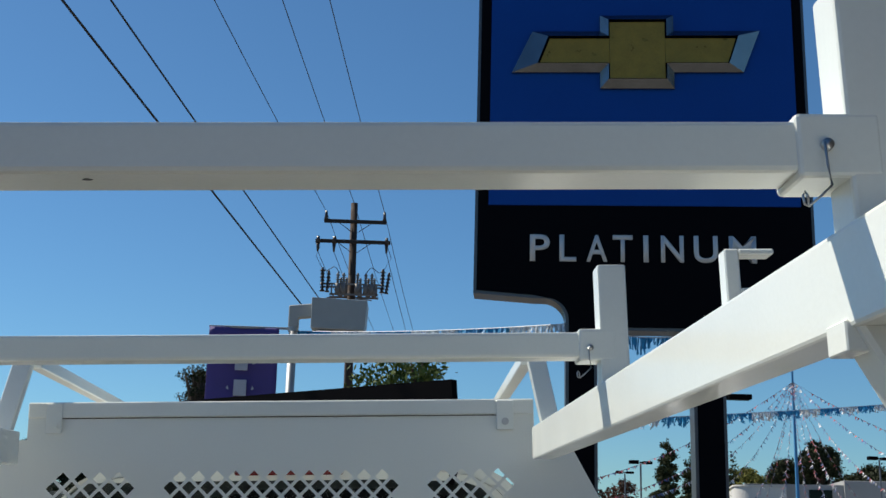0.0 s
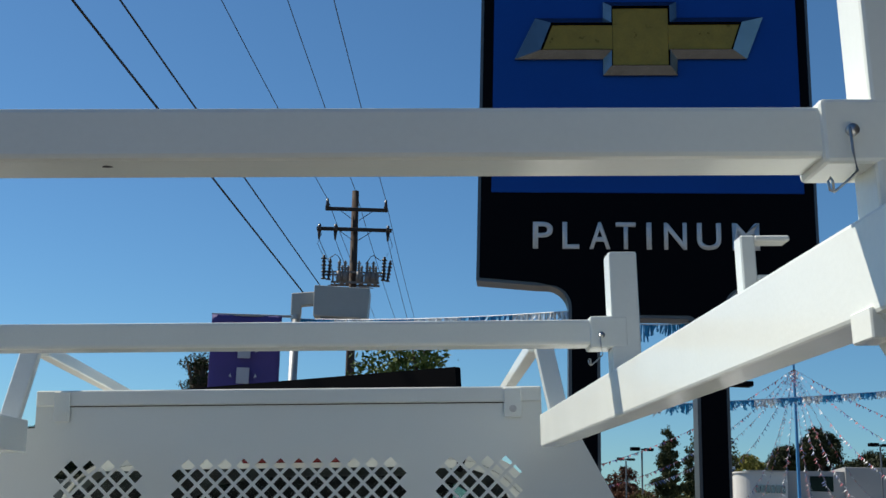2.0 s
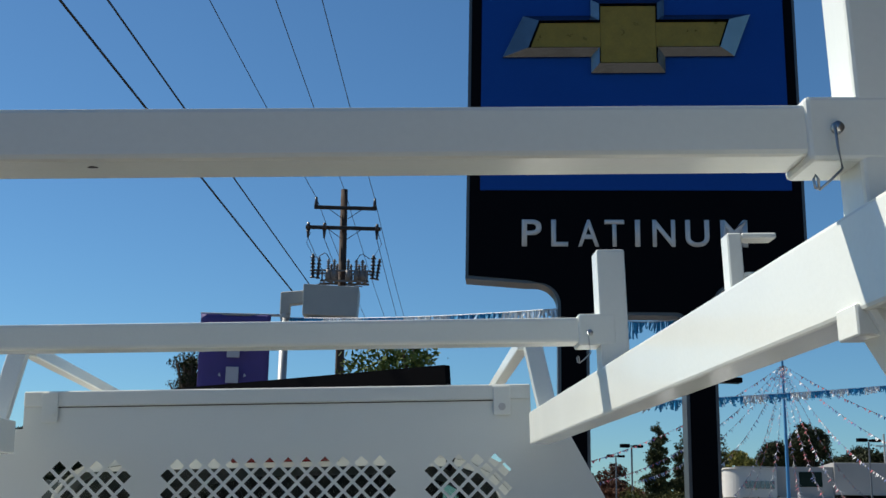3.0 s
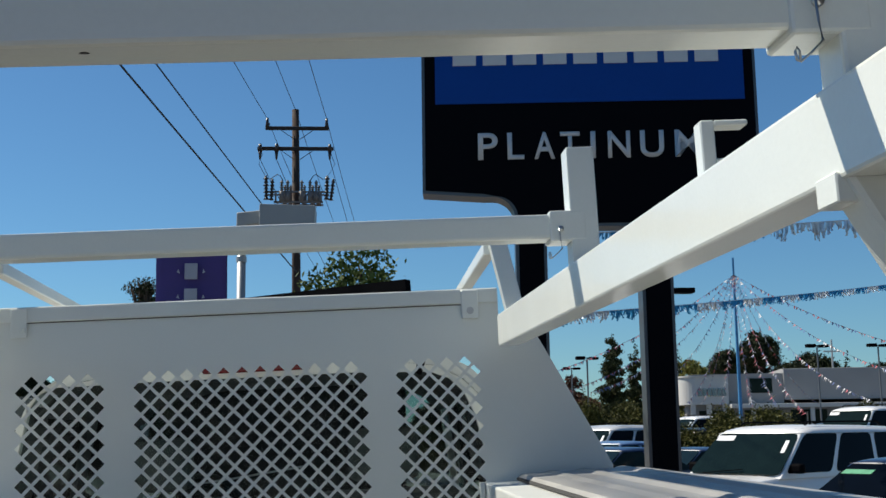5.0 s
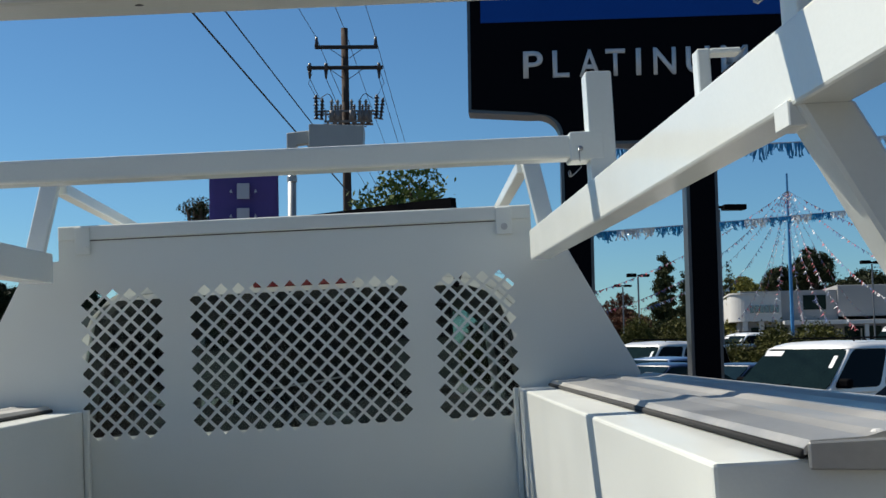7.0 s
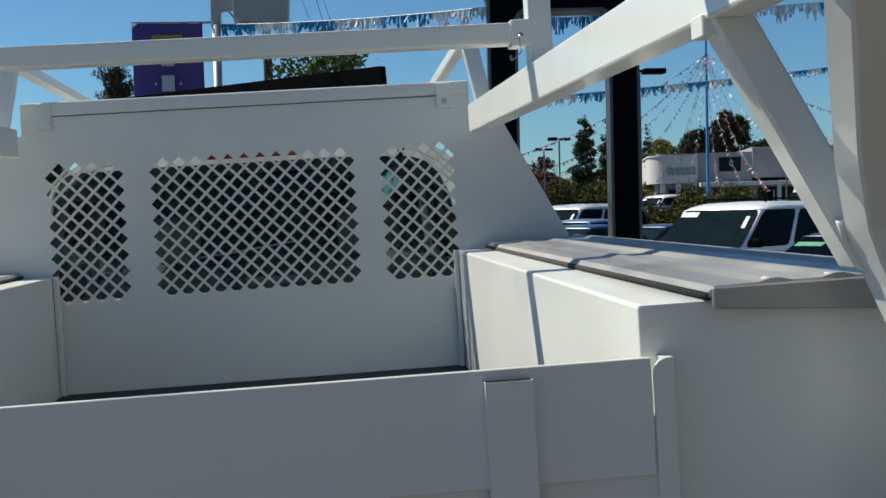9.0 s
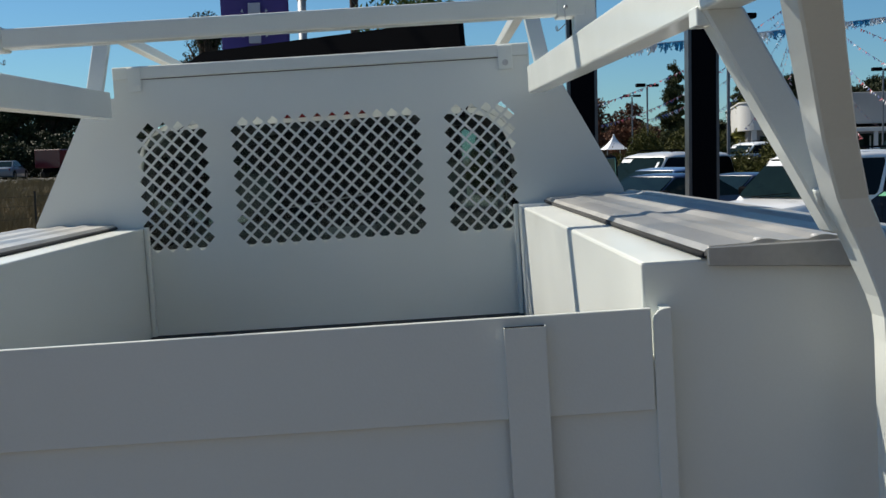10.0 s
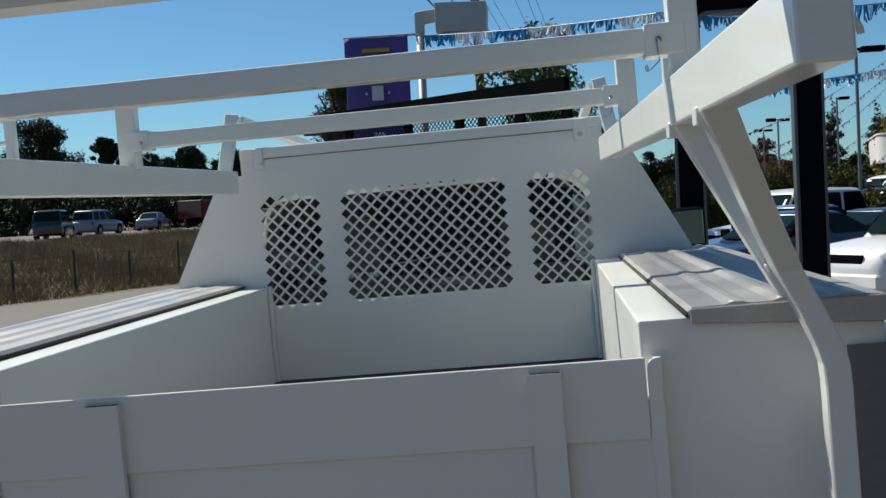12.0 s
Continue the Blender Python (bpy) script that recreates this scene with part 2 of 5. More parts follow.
# ---------------------------------------------------------------- ground
def ground_height(x, y):
    """Cross-fall under the truck, a level car lot to its right, a low bank with a raised road far to its left."""
    h = 0.0384 * max(-3.5, min(2.4, x))
    if x > 2.4:
        h += -0.30 * min(1.0, (x - 2.4) / 3.5)
    h += 0.5 * max(0.0, min(1.0, (x - 10) / 4)) * max(0.0, min(1.0, (y - 20) / 6)) * max(0.0, min(1.0, (60 - y) / 15))
    edge = -13.2 + (y - 20.8) * 0.42                  # where the drive meets the weeds
    d = (edge - x) * 0.92
    if d > 0 and y > -40:
        h += 0.95 * min(1.0, d / 22.0)
    return h


def ground_sheet():
    xs = [-3000, -900, -300, -150, -90] + [-70 + i * 2.0 for i in range(71)] + [90, 150, 300, 900, 3000]
    ys = [-3000, -600, -150, -60] + [-30 + i * 2.0 for i in range(76)] + [150, 220, 400, 1000, 3000]
    g = Geo()
    for y in ys:
        for x in xs:
            g.v.append((x, y, ground_height(x, y)))
    w = len(xs)
    for j in range(len(ys) - 1):
        for i in range(w - 1):
            a = j * w + i
            g.f.append((a, a + 1, a + 1 + w, a + w))
    return part("ground", g, ASPHALT, None, "sun-bleached grey asphalt of drive and car lot", smooth=True, category="ground", kind="structure")


def on_ground(x, y, turn):
    return pose(x, y, ground_height(x, y), 0, 0, turn)


def polar(az, d, ox=0.2, oy=-3.3):
    """A place az degrees to the right of straight ahead and d metres off."""
    az, d = 5.3 + math.degrees(math.atan(math.tan(radians(az - 5.57)) * 0.9725)), d * 1.028
    return ox + d * math.sin(radians(az)), oy + d * math.cos(radians(az))


ground_sheet()
# Unseen darker ground around the truck, added to cut the light bounced upwards.
g = Geo()
for j in range(24):
    for i in range(27):
        n = len(g.v)
        g.v += [(x, y, ground_height(x, y) + 0.004) for x, y in ((-3.5 + i * 0.5, -9.9 + j * 0.5), (-3.0 + i * 0.5, -9.9 + j * 0.5), (-3.0 + i * 0.5, -9.4 + j * 0.5), (-3.5 + i * 0.5, -9.4 + j * 0.5))]
        g.f.append((n, n + 1, n + 2, n + 3))
part("pavement", g, BOUNCECUT, None, "unseen darker ground patch added under the truck to cut bounced light", category="pavement", kind="structure")

# ---------------------------------------------------------------- the service truck
truck = thing("service_truck", "white contractor service truck with side boxes and a pipe rack", "truck", LEAN)

H = 0.02485                                            # half pitch of the diamond lattice
Z0 = 1.466                                             # lowest row of diamonds


def diamond_window(bm, xc, half_cols):
    """Punched diamonds centred on xc, 2*half_cols half pitches wide. Returns the window's left and right edge."""
    def face(pts):
        bm.faces.new([bm.verts.new((x, 0, z)) for x, z in pts])
    k = 0.77
    n = 2 * half_cols
    for c in range(-1, n + 2):
        x = xc + (c - half_cols) * H
        even = c % 2 == 0
        rows = range(-1, 9) if even else range(0, 9)
        for j in rows:
            z = Z0 + 2 * H * j + (H if even else 0)
            o = [(x - H, z), (x, z - H), (x + H, z), (x, z + H)]
            if even and j == -1:
                face([o[0], o[2], o[3]])
            elif even and j == 8:
                face([o[0], o[1], o[2]])
            elif c == -1:
                face([o[1], o[2], o[3]])
            elif c == n + 1:
                face([o[0], o[1], o[3]])
            else:
                i = [(x + (a - x) * k, z + (b - z) * k) for a, b in o]
                for q in range(4):
                    face([o[q], o[(q + 1) % 4], i[(q + 1) % 4], i[q]])
    return xc - (half_cols + 1) * H, xc + (half_cols + 1) * H


def bulkhead_mesh():
    bm = bmesh.new()
    m0, m1 = diamond_window(bm, 0.0, 12)
    l0, l1 = diamond_window(bm, -0.513, 4)
    r0, r1 = diamond_window(bm, 0.513, 4)
    zb, zt = Z0 - H, Z0 + 17 * H

    def face(pts):
        bm.faces.new([bm.verts.new((x, 0, z)) for x, z in pts])
    fx = 0.8175
    face([(-0.985, zb), (l0, zb), (l0, zt), (-fx, zt), (-0.985, 1.565)])
    face([(0.985, zb), (0.985, 1.565), (fx, zt), (r1, zt), (r1, zb)])
    face([(l1, zb), (m0, zb), (m0, zt), (l1, zt)])
    face([(m1, zb), (r0, zb), (r0, zt), (m1, zt)])
    face([(-0.985, 0.95), (0.985, 0.95), (0.985, zb), (-0.985, zb)])
    face([(-fx, zt), (fx, zt), (0.778, 1.965), (0.69, 1.97), (0.69, 2.066), (-0.69, 2.066), (-0.69, 1.97), (-0.778, 1.965)])
    bmesh.ops.remove_doubles(bm, verts=bm.verts, dist=0.0005)
    bmesh.ops.recalc_face_normals(bm, faces=bm.faces)
    # give the sheet its thickness
    r = bmesh.ops.extrude_face_region(bm, geom=list(bm.faces))
    for v in [e for e in r["geom"] if isinstance(e, bmesh.types.BMVert)]:
        v.co.y += 0.004
    bmesh.ops.recalc_face_normals(bm, faces=bm.faces)
    me = bpy.data.meshes.new("bulkhead")
    bm.to_mesh(me)
    bm.free()
    return me


bulkhead = part("bulkhead", bulkhead_mesh(), WHITE, truck, "white steel headboard with three diamond-punched windows")
part("top_lip", Geo().box(-0.69, 0.69, -0.006, 0.03, 2.028, 2.07), WHITE, bulkhead, bevel=0.003)
part("lip_groove", Geo().box(-0.605, 0.59, -0.0027, -0.0006, 2.0250, 2.0272), SEAL, bulkhead, "dark open joint")
for x0, x1 in ((0.586, 0.634), (-0.640, -0.596)):
    part("corner_bracket", Geo().box(x0, x1, -0.011, -0.0065, 1.985, 2.066), WHITE, bulkhead, bevel=0.002)
for s in (-1, 1):
    yb = -0.011
    g = Geo().rod([(s * 0.610, yb, 2.008), (s * 0.610, yb - 0.003, 2.008)], 0.010, 14)
    g.rod([(s * 0.610, yb - 0.002, 2.008), (s * 0.610, yb - 0.008, 2.008)], 0.006, 6)
    part("bolt", g, STEEL if s > 0 else WHITE, bulkhead, "zinc hex bolt with washer")

part("bed_floor", Geo().box(-0.622, 0.622, -2.155, -0.006, 1.14, 1.170), BEDFLOOR, truck, "dark scuffed steel bed floor")


def lid_profile(s):
    p = [(0.718, 1.546), (0.726, 1.5535), (0.785, 1.5545), (0.803, 1.5590), (0.815, 1.5590), (0.833, 1.5550), (0.872, 1.5550), (0.890, 1.5600), (0.902, 1.5600),
         (0.920, 1.5555), (0.982, 1.5555), (1.0, 1.5605), (1.012, 1.5605), (1.03, 1.556), (1.072, 1.553), (1.08, 1.548), (1.08, 1.539), (0.718, 1.539)]
    return [(s * x, z) for x, z in p]


for s in (-1, 1):
    X = lambda a, b: (min(s * a, s * b), max(s * a, s * b))
    box = part("side_box", Geo().box(*X(0.625, 1.072), -2.137, -0.006, 0.78, 1.535), WHITE, truck, "white steel side tool box", bevel=0.005, segments=2)
    part("lower_cabinet", Geo().box(*X(1.0725, 1.2), -2.13, -0.006, 0.62, 1.47), WHITE, box, bevel=0.006)
    part("lid", Geo().prism(lid_profile(s), "y", -2.146, -0.012), ALU, box, "ribbed mill-finish aluminium box lid")
    e = [(0.721, 1.5245), (1.062, 1.5025), (1.078, 1.507), (1.085, 1.519), (1.085, 1.5525), (0.721, 1.5525)]
    part("lid_end", Geo().prism([(s * x, z) for x, z in e], "y", -2.1535, -2.1475), ALU, box, "folded aluminium lid end", bevel=0.002)
    part("lid_seal", Geo().rod([(s * 0.717, -2.145, 1.5405), (s * 0.717, -0.014, 1.5405)], 0.005, 8), SEAL, box, "black rubber seal", smooth=True)
    part("front_flange", Geo().box(*X(0.609, 0.6235), -0.03, -0.006, 1.15, 1.537), WHITE, box, bevel=0.002)
    for bx in (0.802, 0.888):
        part("rivet", Geo().rod([(s * bx, -2.130, 1.5535), (s * bx, -2.130, 1.5585), (s * bx, -2.130, 1.5600)], 0.0085, 10, 0.004), LETTER, box, "bright button rivet")
    # Added panel; its grey holds the shade on the cabinet's rear face.
    part("shade_panel", Geo().box(*X(1.0, 1.2), -2.146, -2.1385, 0.66, 1.462), CABINETSHADE, box, "added grey panel for the shaded cabinet back")

part("marker_lamp", Geo().box(1.078, 1.125, -2.17, -2.1465, 1.445, 1.49), REDLENS, truck, "red rear marker lamp", bevel=0.008, segments=2)
part("rope_ring", Geo().rod([(0.7845 + 0.0195 * math.cos(a), -3.1, 1.912 + 0.020 * math.sin(a)) for a in [math.pi * i / 10 for i in range(11)]], 0.004, 8), WHITE_RACK, truck, smooth=True)

# rear gate
gate = part("rear_gate", Geo().box(-0.631, 0.631, -2.168, -2.1600, 1.3195, 1.4705), WHITE, truck, "white steel rear gate board", bevel=0.0012)
part("lower_sheet", Geo().box(-0.64, 0.64, -2.1597, -2.156, 0.80, 1.40), WHITE, gate)
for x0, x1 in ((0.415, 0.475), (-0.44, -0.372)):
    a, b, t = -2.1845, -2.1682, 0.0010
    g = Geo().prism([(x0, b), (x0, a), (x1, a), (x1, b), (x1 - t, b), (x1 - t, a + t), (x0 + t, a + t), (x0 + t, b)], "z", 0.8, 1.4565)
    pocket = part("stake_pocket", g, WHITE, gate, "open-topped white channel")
    # Black fill: the shade inside the open channel is put into its colour.
    part("pocket_shade", Geo().box(x0 + 0.0014, x1 - 0.0014, -2.1834, -2.1683, 0.8, 1.4560), BLACK, pocket, "black fill for the shade inside the channel")
for s in (-1, 1):
    part("hemmed_edge", Geo().prism([(s * x, z) for x, z in ((0.6335, 0.8), (0.6335, 1.450), (0.6355, 1.4585), (0.641, 1.4655), (0.650, 1.4692), (0.661, 1.4700), (0.661, 0.8))], "y", -2.1665, -2.1615), WHITE, gate, bevel=0.0012)
    # Added filler strip that keeps light from leaking behind the gate's edge.
    part("leak_stop", Geo().box(min(s * 0.6465, s * 0.6605), max(s * 0.6465, s * 0.6605), -2.1613, -2.1372, 0.8, 1.4690), WHITE, gate)

# pipe rack
def hairpin(x, y, s, parent):
    """A pin through the socket with its bent wire hanging below; y is the rear face."""
    z = 2.038
    g = Geo().rod([(x, y + 0.004, z), (x, y - 0.004, z)], 0.0052, 14)
    path = [(-0.004, 0.001), (-0.003, -0.02), (-0.001, -0.037), (-0.012, -0.047), (-0.022, -0.055), (-0.0255, -0.0535), (-0.0265, -0.046), (-0.0245, -0.0425), (-0.0225, -0.046), (-0.0225, -0.0535)]
    g.rod([(x + s * a, y - 0.006, z + b) for a, b in path], 0.0012, 6)
    part("hitch_pin", g, STEEL, parent, "bent wire hitch pin", smooth=True)


BARS = ((-1.0965, 0.715, 0.065, 2.021), (-2.2075, 0.7400, 0.0695, 2.0155), (-3.15, 0.734, 0.050, 2.012))     # middle of the bar, its posts' x, the socket's reach, its underside
for s in (-1, 1):
    rail = part("rack_rail", Geo().beam((s * 0.700, -0.11, 1.9405), (s * 0.748, -3.19, 1.9215), 0.056, 0.085), WHITE_RACK, truck, "white square steel rack rail", bevel=0.004, segments=2)
    for y, x, reach, zb in BARS:
        yp = y - 0.0055
        x -= 0.01 if s < 0 else 0
        post = part("rack_post", Geo().beam((s * x, yp, 1.9635), (s * x, yp, 2.192), 0.052, 0.052, (0, 1, 0)), WHITE_RACK, truck, bevel=0.004, segments=2)
        part("bar_socket", Geo().box(min(s * (x - reach), s * (x + 0.004)), max(s * (x - reach), s * (x + 0.004)), y - 0.0322, y + 0.0325, zb - 0.005, zb + 0.052), WHITE_RACK, post, bevel=0.004, segments=2)
        hairpin(s * (x - 0.045), y - 0.0332, s, post)
    # stepped hook on the outer side of the rail
    g = Geo().box(min(s * 0.753, s * 0.772), max(s * 0.753, s * 0.772), -1.72, -1.69, 1.90, 2.076)
    g.box(min(s * 0.772, s * 0.818), max(s * 0.772, s * 0.818), -1.72, -1.69, 2.068, 2.076).box(min(s * 0.772, s * 0.795), max(s * 0.772, s * 0.795), -1.72, -1.69, 2.016, 2.024)
    part("tie_hook", g, WHITE_RACK, truck, "white bent steel tie hook", bevel=0.002)
    # front upright, leaning in, and the member that runs forward over the cab
    part("front_upright", Geo().beam((s * 0.728, -0.105, 1.9635), (s * 0.690, -0.05, 2.20), 0.05, 0.03, (0, 1, 0)), WHITE_RACK, truck, bevel=0.003)
    part("cab_member", Geo().beam((s * 0.672, -0.03, 2.178), (s * 0.655, 1.75, 2.12), 0.035, 0.035), WHITE_RACK, truck, bevel=0.003)
    part("cab_leg", Geo().beam((s * 0.655, 1.75, 2.12), (s * 0.72, 1.75, 1.40), 0.035, 0.035, (0, 1, 0)), WHITE_RACK, truck, bevel=0.003)
    # legs
    def slab(top, bottom):
        """A leg from a level cut above to a level cut below; each cut is (x0, x1, y0, y1, z)."""
        return [(s * x, y, z) for x0, x1, y0, y1, z in (bottom, top) for x, y in ((x0, y0), (x1, y0), (x1, y1), (x0, y1))]
    part("front_leg", Geo().quadbox(slab((0.708, 0.764, -2.236, -2.186, 1.8885), (0.868, 0.925, -2.256, -2.206, 1.57))), WHITE_RACK, truck, bevel=0.004)
    for x0, ya, yb in ((0.7015, -2.226, -2.182), (0.7065, -2.566, -2.520)):
        part("leg_tab", Geo().box(min(s * x0, s * 0.735), max(s * x0, s * 0.735), ya, yb, 1.865, 1.892), WHITE_RACK, truck, bevel=0.0015)
    cuts = ((0.709, 0.760, -2.607, -2.545, 1.8865), (0.757, 0.804, -2.505, -2.440, 1.80), (0.810, 0.855, -2.395, -2.330, 1.70), (0.852, 0.895, -2.325, -2.260, 1.62), (0.873, 0.916, -2.308, -2.242, 1.58),
            (0.888, 0.931, -2.302, -2.236, 1.55), (0.900, 0.945, -2.299, -2.238, 1.52), (0.914, 0.959, -2.297, -2.243, 1.483), (0.921, 0.966, -2.296, -2.247, 1.455), (0.923, 0.968, -2.295, -2.248, 1.42), (0.923, 0.968, -2.295, -2.248, 0.85))
    g = Geo()
    for x0, x1, y0, y1, z in cuts:
        g.v += [(s * x0, y0, z), (s * x1, y0, z), (s * x1, y1, z), (s * x0, y1, z)]
    for k in range(len(cuts) - 1):
        g.f += [(4 * k + i, 4 * k + (i + 1) % 4, 4 * k + 4 + (i + 1) % 4, 4 * k + 4 + i) for i in range(4)]
    g.f += [(0, 1, 2, 3), tuple(4 * len(cuts) - 1 - i for i in range(4))]
    part("weld_bead", Geo().rod([(s * 0.846, -2.262, 1.632), (s * 0.858, -2.250, 1.608), (s * 0.870, -2.240, 1.584)], 0.006, 6, 0.004), WHITE_RACK, truck, smooth=True)
    part("rear_leg", g, WHITE_RACK, truck, "white bent steel rack leg", bevel=0.003)
for y, x, reach, zb in BARS:
    bar = part("cross_bar", Geo().box(-x + 0.03, x - 0.03, y - 0.0285, y + 0.0285, zb + 0.001, zb + 0.0465), WHITE_RACK, truck, "white square steel cross bar", bevel=0.005, segments=2)
    if -2.5 < y < -2.0:
        part("paint_chip", Geo().prism([(0.073 + 0.0040 * math.cos(a) * (1 + 0.3 * math.sin(3 * a)), -2.217 + 0.0024 * math.sin(a)) for a in [math.pi * i / 6 for i in range(12)]], "z", zb + 0.0004, zb + 0.0009), DARKTRIM, bar, "small dark paint chip")

# cab, seen through the punched windows
def ring(g, a, b, ya, yb):
    n = len(g.v)
    g.v += [(x, ya, z) for x, z in a] + [(x, yb, z) for x, z in b]
    m = len(a)
    g.f += [(n + i, n + (i + 1) % m, n + m + (i + 1) % m, n + m + i) for i in range(m)]
    return g


def mirrored(half):
    """A closed outline from its right half, bottom to top."""
    return [(-x, z) for x, z in half[:1]] + half + [(-x, z) for x, z in reversed(half[1:])]


outer = mirrored([(0.86, 1.05), (0.768, 1.58), (0.722, 1.73), (0.684, 1.815), (0.630, 1.868), (0.55, 1.912), (0.30, 1.945)])
sill, slope = [(0.745, 1.435), (0.706, 1.58), (0.670, 1.73)], [(0.640, 1.796), (0.598, 1.838), (0.54, 1.860), (0.30, 1.868)]
tight = [(0.654, 1.800), (0.628, 1.843), (0.585, 1.864), (0.30, 1.868)]       # the corner at the driver's side
opening = [(x - 0.03, z) for x, z in [(-0.745, 1.435)] + sill + slope + [(-x, z) for x, z in reversed(sill[1:] + tight)]]
g = ring(Geo(), outer, opening, 0.30, 0.315)
ring(g, opening, opening, 0.315, 0.345)
part("cab_back", g, WHITE, truck, "white cab back panel")
front = [(x * 0.96, z - 0.02) for x, z in outer]
half = [i for i, p in enumerate(outer) if p[1] > 1.80]
for nm, dz, mt in (("cab_roof", 0.0, WHITE), ("headliner", -0.035, CABTRIM)):
    g = Geo()
    for (xa, za), (xb, zb) in zip([outer[i] for i in half], [front[i] for i in half]):
        g.v += [(xa * (1 + dz), 0.302, za + dz), (xb * (1 + dz), 1.5, zb + dz)]
    g.f += [(2 * i, 2 * i + 1, 2 * i + 3, 2 * i + 2) for i in range(len(half) - 1)]
    part(nm, g, mt, truck, smooth=True)
for s in (-1, 1):
    S = lambda a, b: (min(s * a, s * b), max(s * a, s * b))
    part("cab_side", Geo().box(*S(0.80, 0.87), 0.32, 2.1, 0.6, 1.36), WHITE, truck, bevel=0.01)
    part("door_trim", Geo().box(*S(0.77, 0.798), 0.33, 2.1, 0.7, 1.40), CABTRIM, truck)
    part("b_pillar", Geo().beam((s * 0.80, 0.42, 1.36), (s * 0.70, 0.42, 1.84), 0.04, 0.18, (0, 1, 0)), CABTRIM, truck)
    part("door_pillar", Geo().beam((s * 0.80, 1.0, 1.36), (s * 0.70, 1.0, 1.84), 0.04, 0.10, (0, 1, 0)), CABTRIM, truck)
    part("a_pillar", Geo().beam((s * 0.82, 2.05, 1.36), (s * 0.68, 1.5, 1.88), 0.05, 0.07, (0, 1, 0)), CABTRIM, truck)
    part("side_window", Geo().quadbox([(s * 0.795, 0.5, 1.37), (s * 0.795, 1.95, 1.37), (s * 0.80, 1.95, 1.37), (s * 0.80, 0.5, 1.37), (s * 0.70, 0.5, 1.85), (s * 0.70, 1.5, 1.85), (s * 0.705, 1.5, 1.85), (s * 0.705, 0.5, 1.85)]), TINT, truck, "tinted side window")
    mirror = part("door_mirror", Geo().box(*S(1.09, 1.27), 1.72, 1.80, 1.46, 1.67), BLACK, truck, "black door mirror", bevel=0.03, segments=2)
    part("mirror_glass", Geo().box(*S(1.105, 1.255), 1.712, 1.719, 1.475, 1.655), MIRROR, mirror, "dark teal mirror glass", bevel=0.003)
    part("mirror_arm", Geo().beam((s * 0.86, 1.76, 1.42), (s * 1.10, 1.76, 1.49), 0.03, 0.03), BLACK, mirror)
    part("seat", Geo().box(*S(0.12, 0.62), 0.50, 0.66, 0.95, 1.50), CABTRIM, truck, "dark cloth cab seat", bevel=0.04, segments=2)
    part("headrest", Geo().box(*S(0.25, 0.48), 0.50, 0.60, 1.53, 1.70), CABTRIM, truck, bevel=0.03, segments=2)
part("rear_window", ring(Geo(), opening, [(-0.03, 1.64)] * len(opening), 0.328, 0.328), TINTED, truck, "tinted cab rear window")
part("windshield", Geo().quadbox([(-0.80, 2.08, 1.36), (0.80, 2.08, 1.36), (0.80, 2.085, 1.36), (-0.80, 2.085, 1.36), (-0.68, 1.5, 1.90), (0.68, 1.5, 1.90), (0.68, 1.505, 1.90), (-0.68, 1.505, 1.90)]), SHADED, truck, "tinted windshield")
part("dashboard", Geo().box(-0.78, 0.78, 1.5, 2.1, 1.1, 1.36), CABTRIM, truck, bevel=0.04)
part("cab_floor", Geo().box(-0.8, 0.8, 0.32, 2.1, 0.62, 0.66), CABTRIM, truck)
part("steering_wheel", Geo().rod([(-0.38 + 0.19 * math.cos(a), 1.36 + 0.05 * math.sin(a), 1.36 + 0.18 * math.sin(a)) for a in [math.pi * i / 12 for i in range(25)]], 0.014, 6), CABTRIM, truck)
part("brake_lamp", Geo().box(-0.17, 0.15, 0.28, 0.302, 1.882, 1.912), REDLENS, truck, "red high brake lamp", bevel=0.004)
part("dash_trim", Geo().rod([(-0.34, 1.02, 1.525), (-0.2, 1.01, 1.538), (-0.05, 0.99, 1.556), (0.08, 0.98, 1.572)], 0.004, 6), LETTER, truck, "thin pale trim edge", smooth=True)
part("rubber_stop", Geo().prism([(0.452, 1.845), (0.468, 1.838), (0.484, 1.885), (0.476, 1.915), (0.462, 1.895)], "y", 0.03, 0.055), BLACK, truck, "black rubber stop behind the bulkhead", bevel=0.003)
part("hood", Geo().prism([(2.1, 0.7), (3.5, 0.7), (3.55, 1.1), (3.4, 1.24), (2.1, 1.34)], "x", -0.86, 0.86), WHITE, truck, bevel=0.03, segments=2)
part("chassis", Geo().box(-0.45, -0.33, -2.3, 3.4, 0.62, 0.80).box(0.33, 0.45, -2.3, 3.4, 0.62, 0.80).box(-0.45, 0.45, -2.30, -2.2, 0.62, 0.8), BLACK, truck)
for s in (-1, 1):
    for y in (-1.2, 2.75):
        w = part("wheel", Geo().rod([(s * 0.70, y, 0.39), (s * 0.93, y, 0.39)], 0.39, 28), TYRE, truck, "black tyre", bevel=0.02)
        part("rim", Geo().rod([(s * 0.9, y, 0.39), (s * 0.935, y, 0.39)], 0.21, 20), RIM, w, "steel wheel rim")


